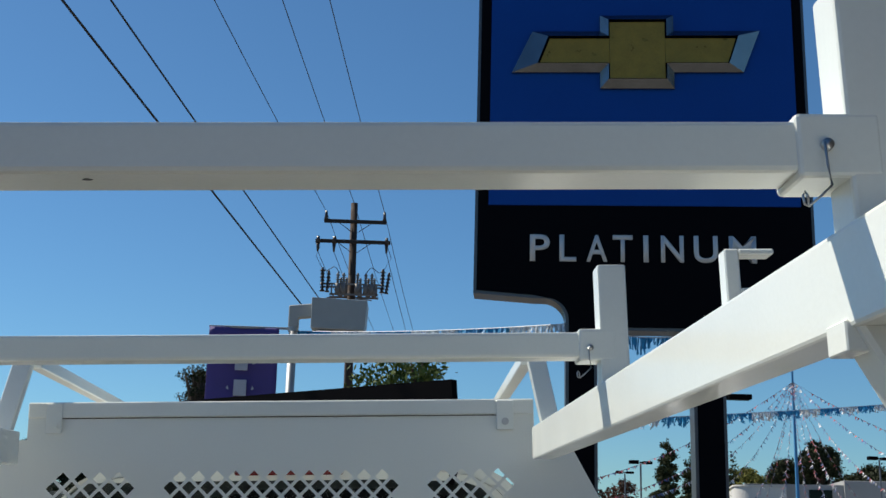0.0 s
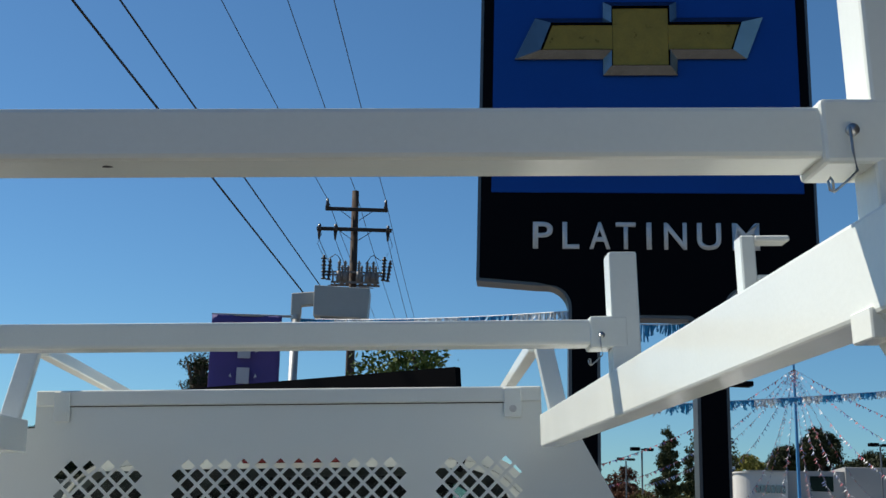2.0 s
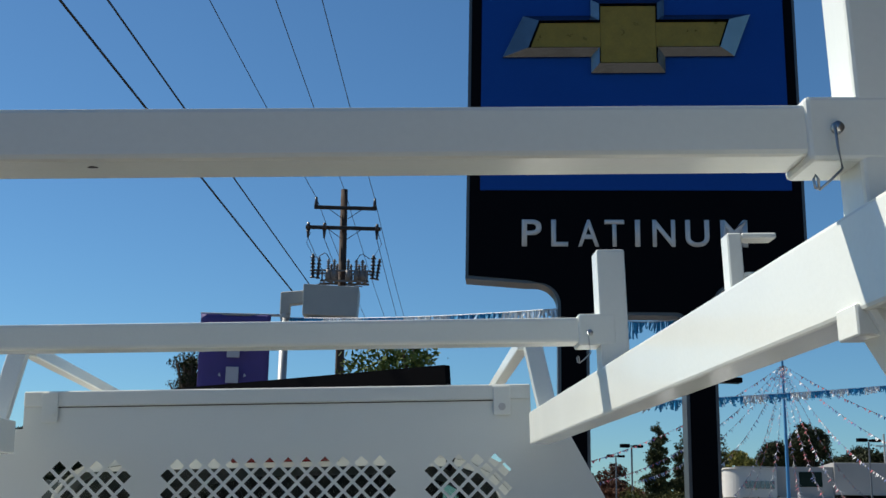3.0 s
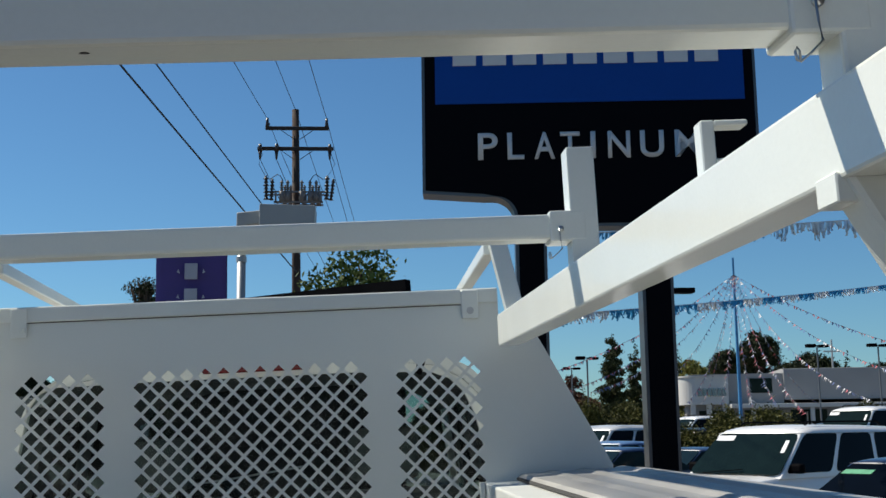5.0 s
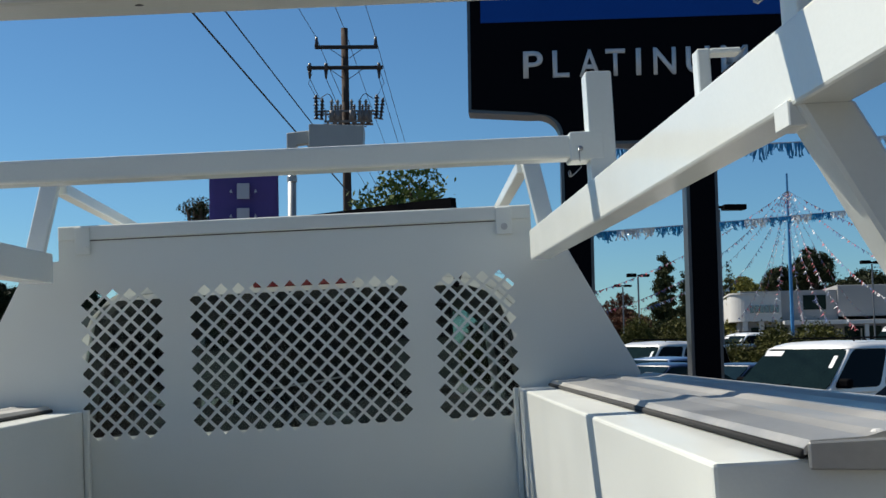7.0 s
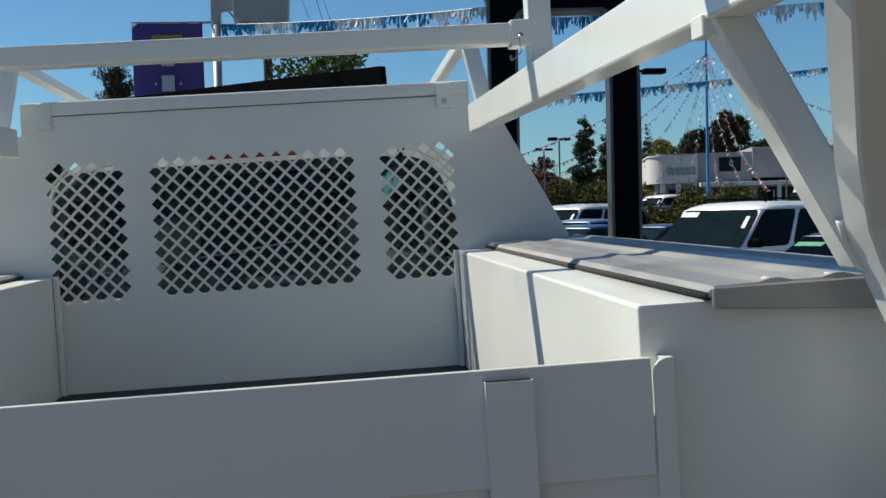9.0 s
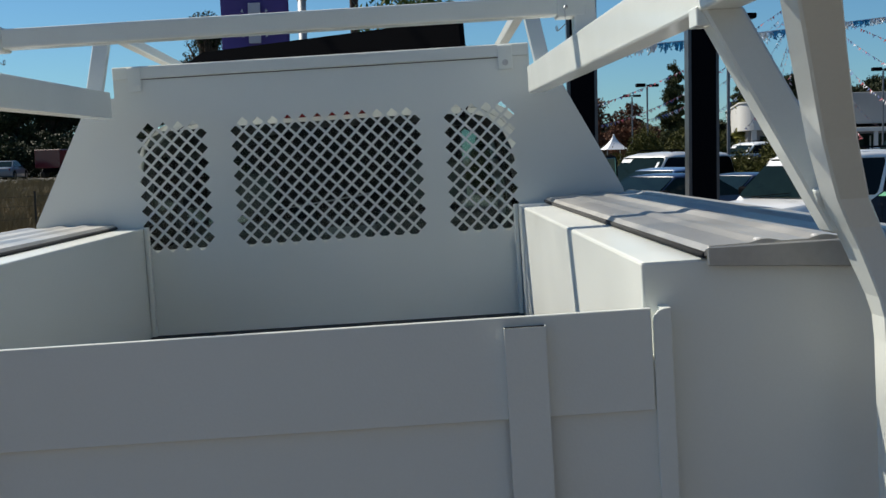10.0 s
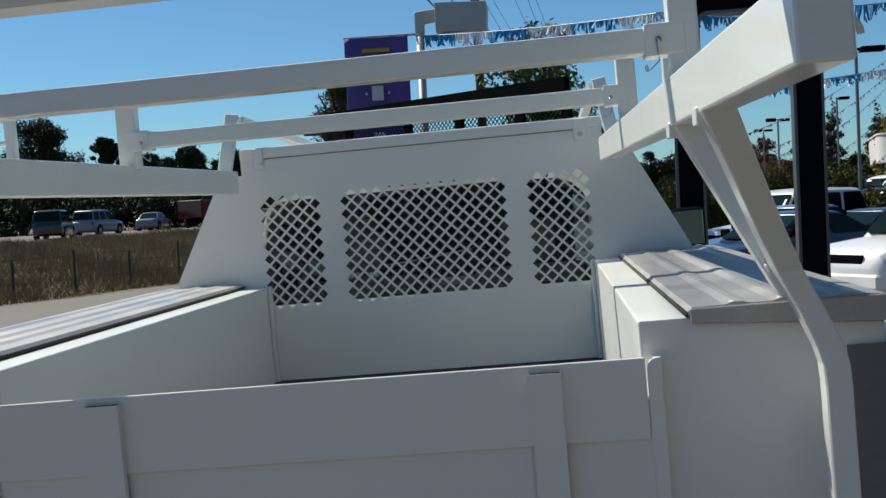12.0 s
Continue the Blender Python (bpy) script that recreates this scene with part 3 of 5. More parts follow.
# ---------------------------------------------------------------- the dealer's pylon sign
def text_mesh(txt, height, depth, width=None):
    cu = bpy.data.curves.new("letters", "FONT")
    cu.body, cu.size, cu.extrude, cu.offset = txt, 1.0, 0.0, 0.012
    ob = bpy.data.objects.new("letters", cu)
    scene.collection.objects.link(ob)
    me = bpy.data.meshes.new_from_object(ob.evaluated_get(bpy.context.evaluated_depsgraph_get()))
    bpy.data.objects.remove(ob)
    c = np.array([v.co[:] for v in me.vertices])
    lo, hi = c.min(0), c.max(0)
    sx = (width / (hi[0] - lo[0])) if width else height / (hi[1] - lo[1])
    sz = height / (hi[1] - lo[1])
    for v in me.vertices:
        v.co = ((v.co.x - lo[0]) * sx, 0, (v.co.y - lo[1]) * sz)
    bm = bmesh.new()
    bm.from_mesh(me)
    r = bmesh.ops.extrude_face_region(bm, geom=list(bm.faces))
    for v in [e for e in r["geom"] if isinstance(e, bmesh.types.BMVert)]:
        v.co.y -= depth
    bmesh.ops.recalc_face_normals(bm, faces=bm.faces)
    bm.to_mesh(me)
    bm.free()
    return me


SX, SY = 2.238, 6.34                                     # centre line and front plane
sign = thing("pylon_sign", "tall blue and black dealer pylon sign on two black legs", "sign", pose(SX, SY, 0.06, 0, 0, -5.5) @ Matrix.Diagonal((0.957, 1, 0.9725, 1)))


def fillet(cx, cz, r, a0, a1, n=8):
    return [(cx + r * math.cos(radians(a0 + (a1 - a0) * i / n)), cz + r * math.sin(radians(a0 + (a1 - a0) * i / n))) for i in range(n + 1)]


# cabinet outline with the shoulders curving into the two legs
def sign_outline(g=0.0):
    top, sh, leg_o, leg_i, arch_z = 7.22, 3.73, 0.70, 0.42, 3.45
    right = [(1.535 - g, top - g), (1.535 - g, sh + 0.04 + g), (leg_o + 0.28, sh + g)] + fillet(leg_o + 0.2 - g, sh - 0.2 + g * 0.2, 0.2, 90, 180)
    right += [(leg_o - g, -0.3), (leg_i + g, -0.3)]
    right += fillet(leg_i - 0.10 + g, arch_z - 0.10 + g, 0.10, 0, 90)
    return right + [(-x, z) for x, z in reversed(right)]


def flat_ring(g, poly, y0, y1):
    return g.prism(poly, "y", y0, y1)


part("cabinet", flat_ring(Geo(), sign_outline(), 0.0, 0.26), SIGNEDGE, sign, "silver-grey sign edge")
part("black_face", flat_ring(Geo(), sign_outline(0.028), -0.012, -0.001), SIGNBLACK, sign, "black sign face")
part("blue_panel", Geo().box(-1.41, 1.42, -0.022, -0.0125, 4.585, 7.10), SIGNBLUE, sign, "deep blue sign panel", bevel=0.004)
# plain raised emblem: a gold bar with a gold block on a silver bed
EMBLEM_X = -0.05
OUTER = [(-1.16, 5.86), (-0.33, 5.86), (-0.33, 5.70), (0.36, 5.70), (0.36, 5.86), (1.0, 5.86), (1.16, 6.27), (0.36, 6.27), (0.36, 6.43), (-0.33, 6.43), (-0.33, 6.27), (-0.97, 6.27)]
INNER = [(-0.92, 5.925), (-0.255, 5.925), (-0.255, 5.77), (0.285, 5.77), (0.285, 5.925), (0.86, 5.925), (0.95, 6.195), (0.285, 6.195), (0.285, 6.36), (-0.255, 6.36), (-0.255, 6.195), (-0.82, 6.195)]
g = Geo()
for ring, depth in ((OUTER, -0.0235), (OUTER, -0.05), (INNER, -0.115), (INNER, -0.085)):
    g.v += [(x, depth, z) for x, z in ring]
for k in range(3):
    g.f += [(12 * k + i, 12 * k + (i + 1) % 12, 12 * k + 12 + (i + 1) % 12, 12 * k + 12 + i) for i in range(12)]
emblem = part("emblem_bed", g, SILVER, sign, "bevelled silver emblem frame")
emblem.location.x = EMBLEM_X
part("emblem_gap", Geo().prism(INNER, "y", -0.078, -0.0235), BLACK, emblem)
for nm, cells in (("emblem_bar", [[(-0.895, 5.94), (-0.245, 5.94), (-0.245, 6.18), (-0.805, 6.18)], [(0.275, 5.94), (0.85, 5.94), (0.93, 6.18), (0.275, 6.18)]]), ("emblem_block", [[(-0.242, 5.785), (0.015, 5.785), (0.015, 6.345), (-0.242, 6.345)], [(0.015, 5.785), (0.272, 5.785), (0.272, 6.345), (0.015, 6.345)]])):
    for c in cells:
        zm = sum(q for _, q in c) / 4
        k = Geo()
        k.v = [(p, -0.0785, q) for p, q in c] + [(p, -0.092 if q < zm else -0.086, q) for p, q in c]
        k.f = [(0, 1, 2, 3), (7, 6, 5, 4)] + [(i, (i + 1) % 4, 4 + (i + 1) % 4, 4 + i) for i in range(4)]
        part(nm, k, GOLD, emblem, "gold field")
# the maker's name as plain bars of the letters' size
for i in range(9):
    x = -1.245 + i * 0.278
    part("name_bar", Geo().box(x, x + 0.215, -0.032, -0.0225, 4.94, 5.225), LETTER, sign, bevel=0.003)
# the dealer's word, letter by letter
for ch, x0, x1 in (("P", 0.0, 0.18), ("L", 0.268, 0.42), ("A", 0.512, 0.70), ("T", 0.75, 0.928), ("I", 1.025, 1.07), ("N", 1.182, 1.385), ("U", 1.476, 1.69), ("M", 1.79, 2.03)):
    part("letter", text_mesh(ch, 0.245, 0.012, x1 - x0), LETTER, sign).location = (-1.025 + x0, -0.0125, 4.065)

# ---------------------------------------------------------------- street light with a banner
POLE_X, POLE_Y = -1.132, 9.92
lampost = thing("street_lamp", "galvanised street lamp with a large box head", "street lamp", pose(POLE_X, POLE_Y, 0.046) @ Matrix.Diagonal((0.9725, 1, 0.9725, 1)))
part("pole", Geo().rod([(0, 0, -0.3), (0, 0, 4.15)], 0.052, 14), GALV, lampost, smooth=True)
head = part("lamp_head", Geo().prism([(0.22, 3.99), (0.86, 3.97), (0.88, 4.34), (0.22, 4.36)], "y", -0.2, 0.25), LAMPBOX, lampost, "grey box lamp head", bevel=0.012, segments=2)
part("lens", Geo().box(0.3, 0.82, -0.15, 0.2, 3.955, 3.975), LETTER, head)
part("elbow", Geo().prism([(-0.06, 4.02), (0.06, 4.02), (0.06, 4.13), (0.22, 4.15), (0.22, 4.31), (-0.06, 4.28)], "y", -0.06, 0.06), LAMPBOX, lampost, bevel=0.01)
for z in (4.00, 3.72):
    part("clamp", Geo().rod([(0, 0, z - 0.03), (0, 0, z + 0.03)], 0.062, 14), GALV, lampost)
for z in (4.005, 2.25):
    part("banner_arm", Geo().rod([(-1.0, 0, z), (0.02, 0, z)], 0.016, 8), GALV, lampost)
banner = part("banner", Geo(), PURPLE, lampost, "purple cloth street banner with pale print")
bm = bmesh.new()
bmesh.ops.create_grid(bm, x_segments=12, y_segments=26, size=0.5)
for v in bm.verts:
    x, z = v.co.x, v.co.y
    v.co = (-0.575 + 0.83 * x, -0.02 + 0.02 * math.sin(6 * x + 3 * z) + 0.012 * math.sin(13 * z), 3.128 + 1.74 * z)
r = bmesh.ops.extrude_face_region(bm, geom=list(bm.faces))
for v in [e for e in r["geom"] if isinstance(e, bmesh.types.BMVert)]:
    v.co.y += 0.003
bmesh.ops.recalc_face_normals(bm, faces=bm.faces)
for f in bm.faces:
    f.smooth = True
bm.to_mesh(banner.data)
bm.free()
part("print_mark", Geo().box(-0.76, -0.40, -0.062, -0.052, 3.80, 3.85), GOLD, banner, "small gold printed mark")
for i in range(5):
    z = 3.48 - 0.30 * i
    for sx in (-1, 1):
        part("print_tick", Geo().prism([(-0.58 + sx * 0.13, z + 0.07), (-0.58 + sx * 0.165, z + 0.085), (-0.58 + sx * 0.145, z + 0.12)], "y", -0.062, -0.052), BANNERTEXT, banner)
    part("print_bar", Geo().box(-0.655, -0.505, -0.062, -0.052, z, z + 0.19), BANNERTEXT, banner, bevel=0.004)

# ---------------------------------------------------------------- power pole and wires
PX, PY = -2.04, 37.7
power = thing("utility_pole", "dark weathered wooden power pole with two crossarms and switchgear", "utility pole", pose(PX, PY, 0.04) @ Matrix.Diagonal((0.9725, 1, 0.9725, 1)))
part("pole", Geo().rod([(0.05, 0, -0.5), (0.0, 0, 7), (-0.08, 0, 13.78)], 0.20, 12, 0.13), POLEWOOD, power, smooth=True)
for z, x0, x1 in ((13.0, -1.19, 1.19), (12.21, -1.48, 1.37)):
    arm = part("crossarm", Geo().box(x0, x1, -0.26, -0.14, z - 0.065, z + 0.065), ARMWOOD, power, bevel=0.012)
    for sx in (-1, 1):
        part("brace", Geo().beam((sx * 0.62, -0.21, z - 0.06), (sx * 0.1, -0.17, z - 0.42), 0.035, 0.018), ARMWOOD, arm)
    if z > 12.5:
        for x in (x0 + 0.07, x1 - 0.08):
            part("insulator", Geo().rod([(x, -0.2, z + 0.05), (x, -0.2, z + 0.13), (x, -0.2, z + 0.26), (x, -0.2, z + 0.40)], 0.085, 10, 0.045), PORCELAIN, arm, smooth=True)
    else:
        for x in (x0 + 0.11, -0.76, x1 - 0.14):
            part("insulator", Geo().rod([(x, -0.28, z + 0.16), (x, -0.28, z + 0.06), (x, -0.28, z - 0.12)], 0.05, 10, 0.085).rod([(x, -0.28, z - 0.12), (x, -0.28, z - 0.28), (x, -0.28, z - 0.44)], 0.075, 10, 0.035), PORCELAIN, arm, smooth=True)


def disc_stack(g, x, y, z, h, r, n, lean=0.0):
    for i in range(n):
        z0 = z + h * i / n
        xx = x + lean * i / n
        g.rod([(xx, y, z0), (xx + lean / n * 0.5, y, z0 + h / n * 0.55)], r * (1.0 if i % 2 == 0 else 0.82), 9, r * 0.5)
        g.rod([(xx, y, z0 + h / n * 0.5), (xx + lean / n, y, z0 + h / n * 1.05)], r * 0.42, 7)
    return g


bank = part("switch_frame", Geo().box(-0.84, 0.98, -0.34, -0.27, 10.10, 10.17).box(-1.2, 1.2, -0.33, -0.28, 10.50, 10.56).box(-0.9, 0.98, 0.22, 0.29, 10.10, 10.17).box(-1.2, 1.2, 0.22, 0.27, 10.50, 10.56)
            .box(-0.80, -0.74, -0.34, -0.28, 10.12, 10.54).box(0.88, 0.95, -0.34, -0.28, 10.12, 10.54).box(-0.74, -0.70, -0.3, 0.28, 10.12, 10.17).box(0.84, 0.88, -0.3, 0.28, 10.12, 10.17), SWITCHGREY, power, "weathered grey switchgear frame")
part("ground_bracket", Geo().rod([(-0.95, -0.2, 10.02), (-0.3, -0.22, 9.93), (0.4, -0.22, 9.98), (0.75, -0.22, 9.95)], 0.022, 6), SWITCHGREY, bank)
for x in (-0.55, -0.33, 0.19, 0.50, 0.73):
    part("bushing", disc_stack(Geo().rod([(x, -0.3, 10.16), (x, -0.3, 10.55)], 0.10, 10), x, -0.3, 10.5, 0.46, 0.088, 5), SWITCHGREY, bank, "grey ribbed bushing", smooth=True)
    part("rear_bushing", disc_stack(Geo().rod([(x + 0.08, 0.25, 10.16), (x + 0.08, 0.25, 10.55)], 0.09, 10), x + 0.08, 0.25, 10.5, 0.40, 0.08, 5), SWITCHGREY, bank, smooth=True)
for sx in (-1, 1):
    part("arrester", disc_stack(Geo(), sx * 1.12, -0.3, 10.24, 0.90, 0.115, 7, sx * 0.02), PORCELAIN, bank, "dark ribbed arrester", smooth=True)
    part("cutout", disc_stack(Geo(), sx * 0.93 if sx < 0 else 1.28, -0.36, 10.20, 0.80, 0.10, 6, sx * 0.10 if sx > 0 else 0.04), PORCELAIN, bank, "dark fused cutout", smooth=True)
    part("jumper", Geo().rod([(sx * 1.0, -0.3, 11.0), (sx * 0.72, -0.28, 11.2), (sx * 0.62, -0.28, 11.15), (sx * 0.5, -0.3, 10.95)], 0.016, 5), WIRE, bank)
    part("drop_lead", Geo().rod([(sx * 1.28, -0.25, 12.0), (sx * 1.42, -0.25, 11.6), (sx * 1.15, -0.28, 11.1)], 0.011, 5), WIRE, bank)


def catenary(p, q, sag, n=24):
    p, q = Vector(p), Vector(q)
    return [tuple(p.lerp(q, i / n) - Vector((0, 0, sag * 4 * (i / n) * (1 - i / n)))) for i in range(n + 1)]


def wire(p, q, r, sag, label="thin black overhead power line"):
    part("overhead_wire", Geo().rod(catenary(p, q, sag, 30), r, 5), WIRE, None, label, smooth=True, category="wire", group="overhead lines")


for start, via, r, sag in (((PX - 1.09, PY - 0.2, 13.04), (-4.39, 20.5, 13.38), 0.012, 0.4), ((PX - 0.08, PY, 13.44), (-3.01, 21.4, 13.88), 0.012, 0.4), ((PX + 1.08, PY - 0.2, 13.04), (-1.82, 20.3, 13.40), 0.012, 0.4),
                           ((PX + 0.05, PY - 0.2, 7.3), (-5.21, 12.7, 9.40), 0.023, 0.08), ((PX + 0.14, PY - 0.2, 7.98), (-4.57, 13.0, 9.57), 0.018, 0.08)):
    end = Vector(start).lerp(Vector(via), 2.6)
    wire(start, tuple(end), r, sag, "thick black overhead communication cable" if r > 0.02 else "thin black overhead power line")
for x, z in ((-1.09, 13.04), (-0.08, 13.44), (1.08, 13.04)):
    wire((PX + x, PY - 0.1, z), (PX + x + 2.6, PY + 45, 12.4), 0.012, 0.6)
for x in (-1.33, -0.74, 1.2):
    wire((PX + x, PY - 0.27, 11.5), (PX + x + 2.6, PY + 45, 10.6), 0.012, 0.6)
wire((PX, PY, 7.2), (PX + 9, PY + 40, 6.8), 0.02, 0.5)

x, y = polar(23.9, 112)
far_pole = thing("utility_pole", "slim grey power pole far behind the building", "utility pole", on_ground(x, y, 0))
part("pole", Geo().rod([(0, 0, -0.3), (0, 0, 9.9)], 0.14, 8, 0.09), GREYMETAL, far_pole)
part("crossarm", Geo().box(-0.9, 0.9, -0.16, -0.09, 8.7, 8.84), GREYMETAL, far_pole)

# ---------------------------------------------------------------- the black rack of the truck ahead
rack = thing("dump_body", "black steel truck body with a mesh-screened top board", "truck body", pose(0.59, 5.0, 0, 0, 0, 138))
part("top_board", Geo().prism([(0.0, 2.58), (3.65, 2.58), (3.55, 2.66), (3.2, 2.78), (0.02, 2.78)], "y", -0.03, 0.03), BLACK, rack)
part("side_board", Geo().box(0.0, 3.0, -0.03, 0.03, 0.9, 2.36), BLACK, rack)
part("base_frame", Geo().box(0.0, 3.0, -1.0, 0.0, 0.55, 0.9), BLACK, rack)
for y in (-0.9, -0.15):
    for x in (0.5, 2.5):
        part("wheel", Geo().rod([(x, y, 0.4), (x, y + 0.2, 0.4)], 0.42, 20), TYRE, rack)
for x in (0.03, 0.55, 1.3, 2.0, 2.9):
    part("stake", Geo().box(x - 0.045, x + 0.045, -0.02, 0.02, 2.36, 2.58), BLACK, rack)
g = Geo()
for i in range(60):
    x = 0.05 + i * 0.05
    for d in (-1, 1):
        a, b = (x, 0.0, 2.36), (x + d * 0.22, 0.0, 2.58)
        if 0 <= b[0] <= 2.95:
            g.beam(a, b, 0.006, 0.006)
part("mesh_screen", g, BLACK, rack, "black diamond mesh screen")


# ---------------------------------------------------------------- parked cars
def car(name, label, m, paint, suv=False, L=4.7, W=1.82, HT=1.45, group="cars in the lot", sticker=None):
    """A parked car; x is forward, the origin on the ground under its middle."""
    c = thing(name, label, "car", m, group)
    belt = HT * (0.585 if suv else 0.665)
    hood = HT * (0.565 if suv else 0.60)
    hw = W / 2
    # lower body lofted from nose to tail
    st = [(L * 0.5, 0.70, 0.42, hood * 0.62), (L * 0.485, 0.88, 0.28, hood * 0.80), (L * 0.43, 0.95, 0.22, hood * 0.91), (L * 0.22, 1.0, 0.2, hood), (L * 0.17, 1.0, 0.2, belt * 0.99),
          (-L * 0.1, 1.0, 0.2, belt), (-L * 0.33, 0.99, 0.22, belt * 1.02), (-L * 0.46, 0.95, 0.26, belt * (1.02 if suv else 0.97)), (-L * 0.5, 0.86, 0.36, belt * 0.86)]
    g = Geo()
    sec = [(-1, 0.0), (-1.0, 0.55), (-0.985, 0.80), (-0.90, 0.97), (-0.6, 1.0), (0.6, 1.0), (0.90, 0.97), (0.985, 0.80), (1.0, 0.55), (1, 0.0)]
    k = len(sec)
    for x, w, z0, z1 in st:
        g.v += [(x, a * w * hw, z0 + (z1 - z0) * b) for a, b in sec]
    for i in range(len(st) - 1):
        g.f += [(i * k + j, i * k + (j + 1) % k, (i + 1) * k + (j + 1) % k, (i + 1) * k + j) for j in range(k)]
    g.f += [tuple(range(k)), tuple(range(len(st) * k - 1, len(st) * k - 1 - k, -1))]
    part("body", g, paint, c, bevel=0.008, smooth=True)
    # greenhouse: glass all round, painted pillars and roof
    fx0, fx1 = L * 0.21, L * (0.07 if suv else 0.03)
    rx1, rx0 = -L * (0.43 if suv else 0.19), -L * (0.475 if suv else 0.37)
    bw, tw = hw * (0.97 if suv else 0.94), hw * (0.84 if suv else 0.72)
    lo, hi = belt - 0.03, HT - (0.125 if suv else 0.06)
    part("cabin", Geo().quadbox([(rx0, -bw, lo - 0.05), (fx0, -bw, lo - 0.05), (fx0, bw, lo - 0.05), (rx0, bw, lo - 0.05), (rx1, -tw, hi), (fx1, -tw, hi), (fx1, tw, hi), (rx1, tw, hi)]), paint, c, bevel=0.03, segments=3, smooth=True)
    rg = Geo()
    up = HT - hi
    rows = [(rx1 - 0.04, 0.97, hi - 0.01), (rx1 + 0.10, 1.0, hi + up * 0.72), (rx1 * 0.62, 1.0, HT - 0.01), (fx1 * 0.5 - 0.5, 1.0, HT), (fx1 - 0.30, 1.0, hi + up * 0.86), (fx1 - 0.10, 0.99, hi + up * 0.5), (fx1 + 0.03, 0.975, hi)]
    sec2 = [(-1.03, -1), (-1.01, -0.72), (-0.93, -0.30), (-0.72, -0.05), (0, 0.06), (0.72, -0.05), (0.93, -0.30), (1.01, -0.72), (1.03, -1)]
    k = len(sec2)
    for x, w, z in rows:
        rg.v += [(x, a * w * tw, z + b * (z - hi + 0.012)) for a, b in sec2]
    for i in range(len(rows) - 1):
        rg.f += [(i * k + j, i * k + j + 1, (i + 1) * k + j + 1, (i + 1) * k + j) for j in range(k - 1)]
    rg.f += [tuple(range(k)), tuple(range(len(rows) * k - 1, len(rows) * k - 1 - k, -1))]
    part("roof", rg, paint, c, smooth=True)

    def pane(nm, A, B, C, D, u0, u1, v0, v1, cut=0.12):
        """Dark glass with rounded corners on the face A B C D (bottom from A to B, top from D to C)."""
        A, B, C, D = (Vector(p) for p in (A, B, C, D))
        nrm = (B - A).cross(D - A).normalized()
        mid = Vector(((rx0 + fx0) / 2, 0, lo))
        if nrm.dot((A + B) / 2 - mid) < 0:
            nrm = -nrm
        cu, cv = cut * 0.5 * (u1 - u0), cut * (v1 - v0)
        ring = [(u0 + cu, v0), (u1 - cu, v0), (u1 - cu * 0.3, v0 + cv * 0.3), (u1, v0 + cv), (u1, v1 - cv), (u1 - cu * 0.3, v1 - cv * 0.3), (u1 - cu, v1), (u0 + cu, v1), (u0 + cu * 0.3, v1 - cv * 0.3), (u0, v1 - cv), (u0, v0 + cv), (u0 + cu * 0.3, v0 + cv * 0.3)]
        g = Geo()
        for o in (-0.01, 0.005):
            g.v += [tuple(A.lerp(B, p).lerp(D.lerp(C, p), q) + nrm * o) for p, q in ring]
        g.f = [tuple(range(12)), tuple(range(23, 11, -1))] + [(i, (i + 1) % 12, 12 + (i + 1) % 12, 12 + i) for i in range(12)]
        part(nm, g, PRIVACY if sticker or nm == "side_window" and suv else TINT, c, "dark reflecting glass")

    pane("windshield", (fx0, -bw, lo), (fx0, bw, lo), (fx1, tw, hi), (fx1, -tw, hi), 0.02, 0.98, 0.03, 0.98)
    pane("rear_window", (rx0, -bw, lo), (rx0, bw, lo), (rx1, tw, hi), (rx1, -tw, hi), 0.06, 0.94, 0.12, 0.92)
    if sticker:
        part("window_sticker", Geo().quadbox([(fx0 - (fx0 - fx1) * f, y, lo + (hi - lo) * f + 0.008 + dz) for dz in (0, 0.004) for f, y in ((0.74, -bw * 0.76), (0.74, -bw * 0.32), (0.83, -bw * 0.30), (0.83, -bw * 0.73))]), sticker, c, "green and white price sticker")
    if suv:
        part("window_sticker", Geo().quadbox([(fx0 - (fx0 - fx1) * f, y, lo + (hi - lo) * f + 0.006 + dz) for dz in (0, 0.004) for f, y in ((0.80, -bw * 0.82), (0.80, -bw * 0.44), (0.92, -bw * 0.44), (0.92, -bw * 0.82))]), FLAGWHITE, c, "white paper sticker")
        part("window_sticker", Geo().quadbox([(fx0 - (fx0 - fx1) * f, y, lo + (hi - lo) * f + 0.006 + dz) for dz in (0, 0.004) for f, y in ((0.52, bw * 0.70), (0.52, bw * 0.78), (0.80, bw * 0.74), (0.80, bw * 0.66))]), FLAGWHITE, c, "white paper sticker")
    cuts = (0.0, 0.36, 0.69, 1.0) if suv else (0.0, 0.52, 1.0)
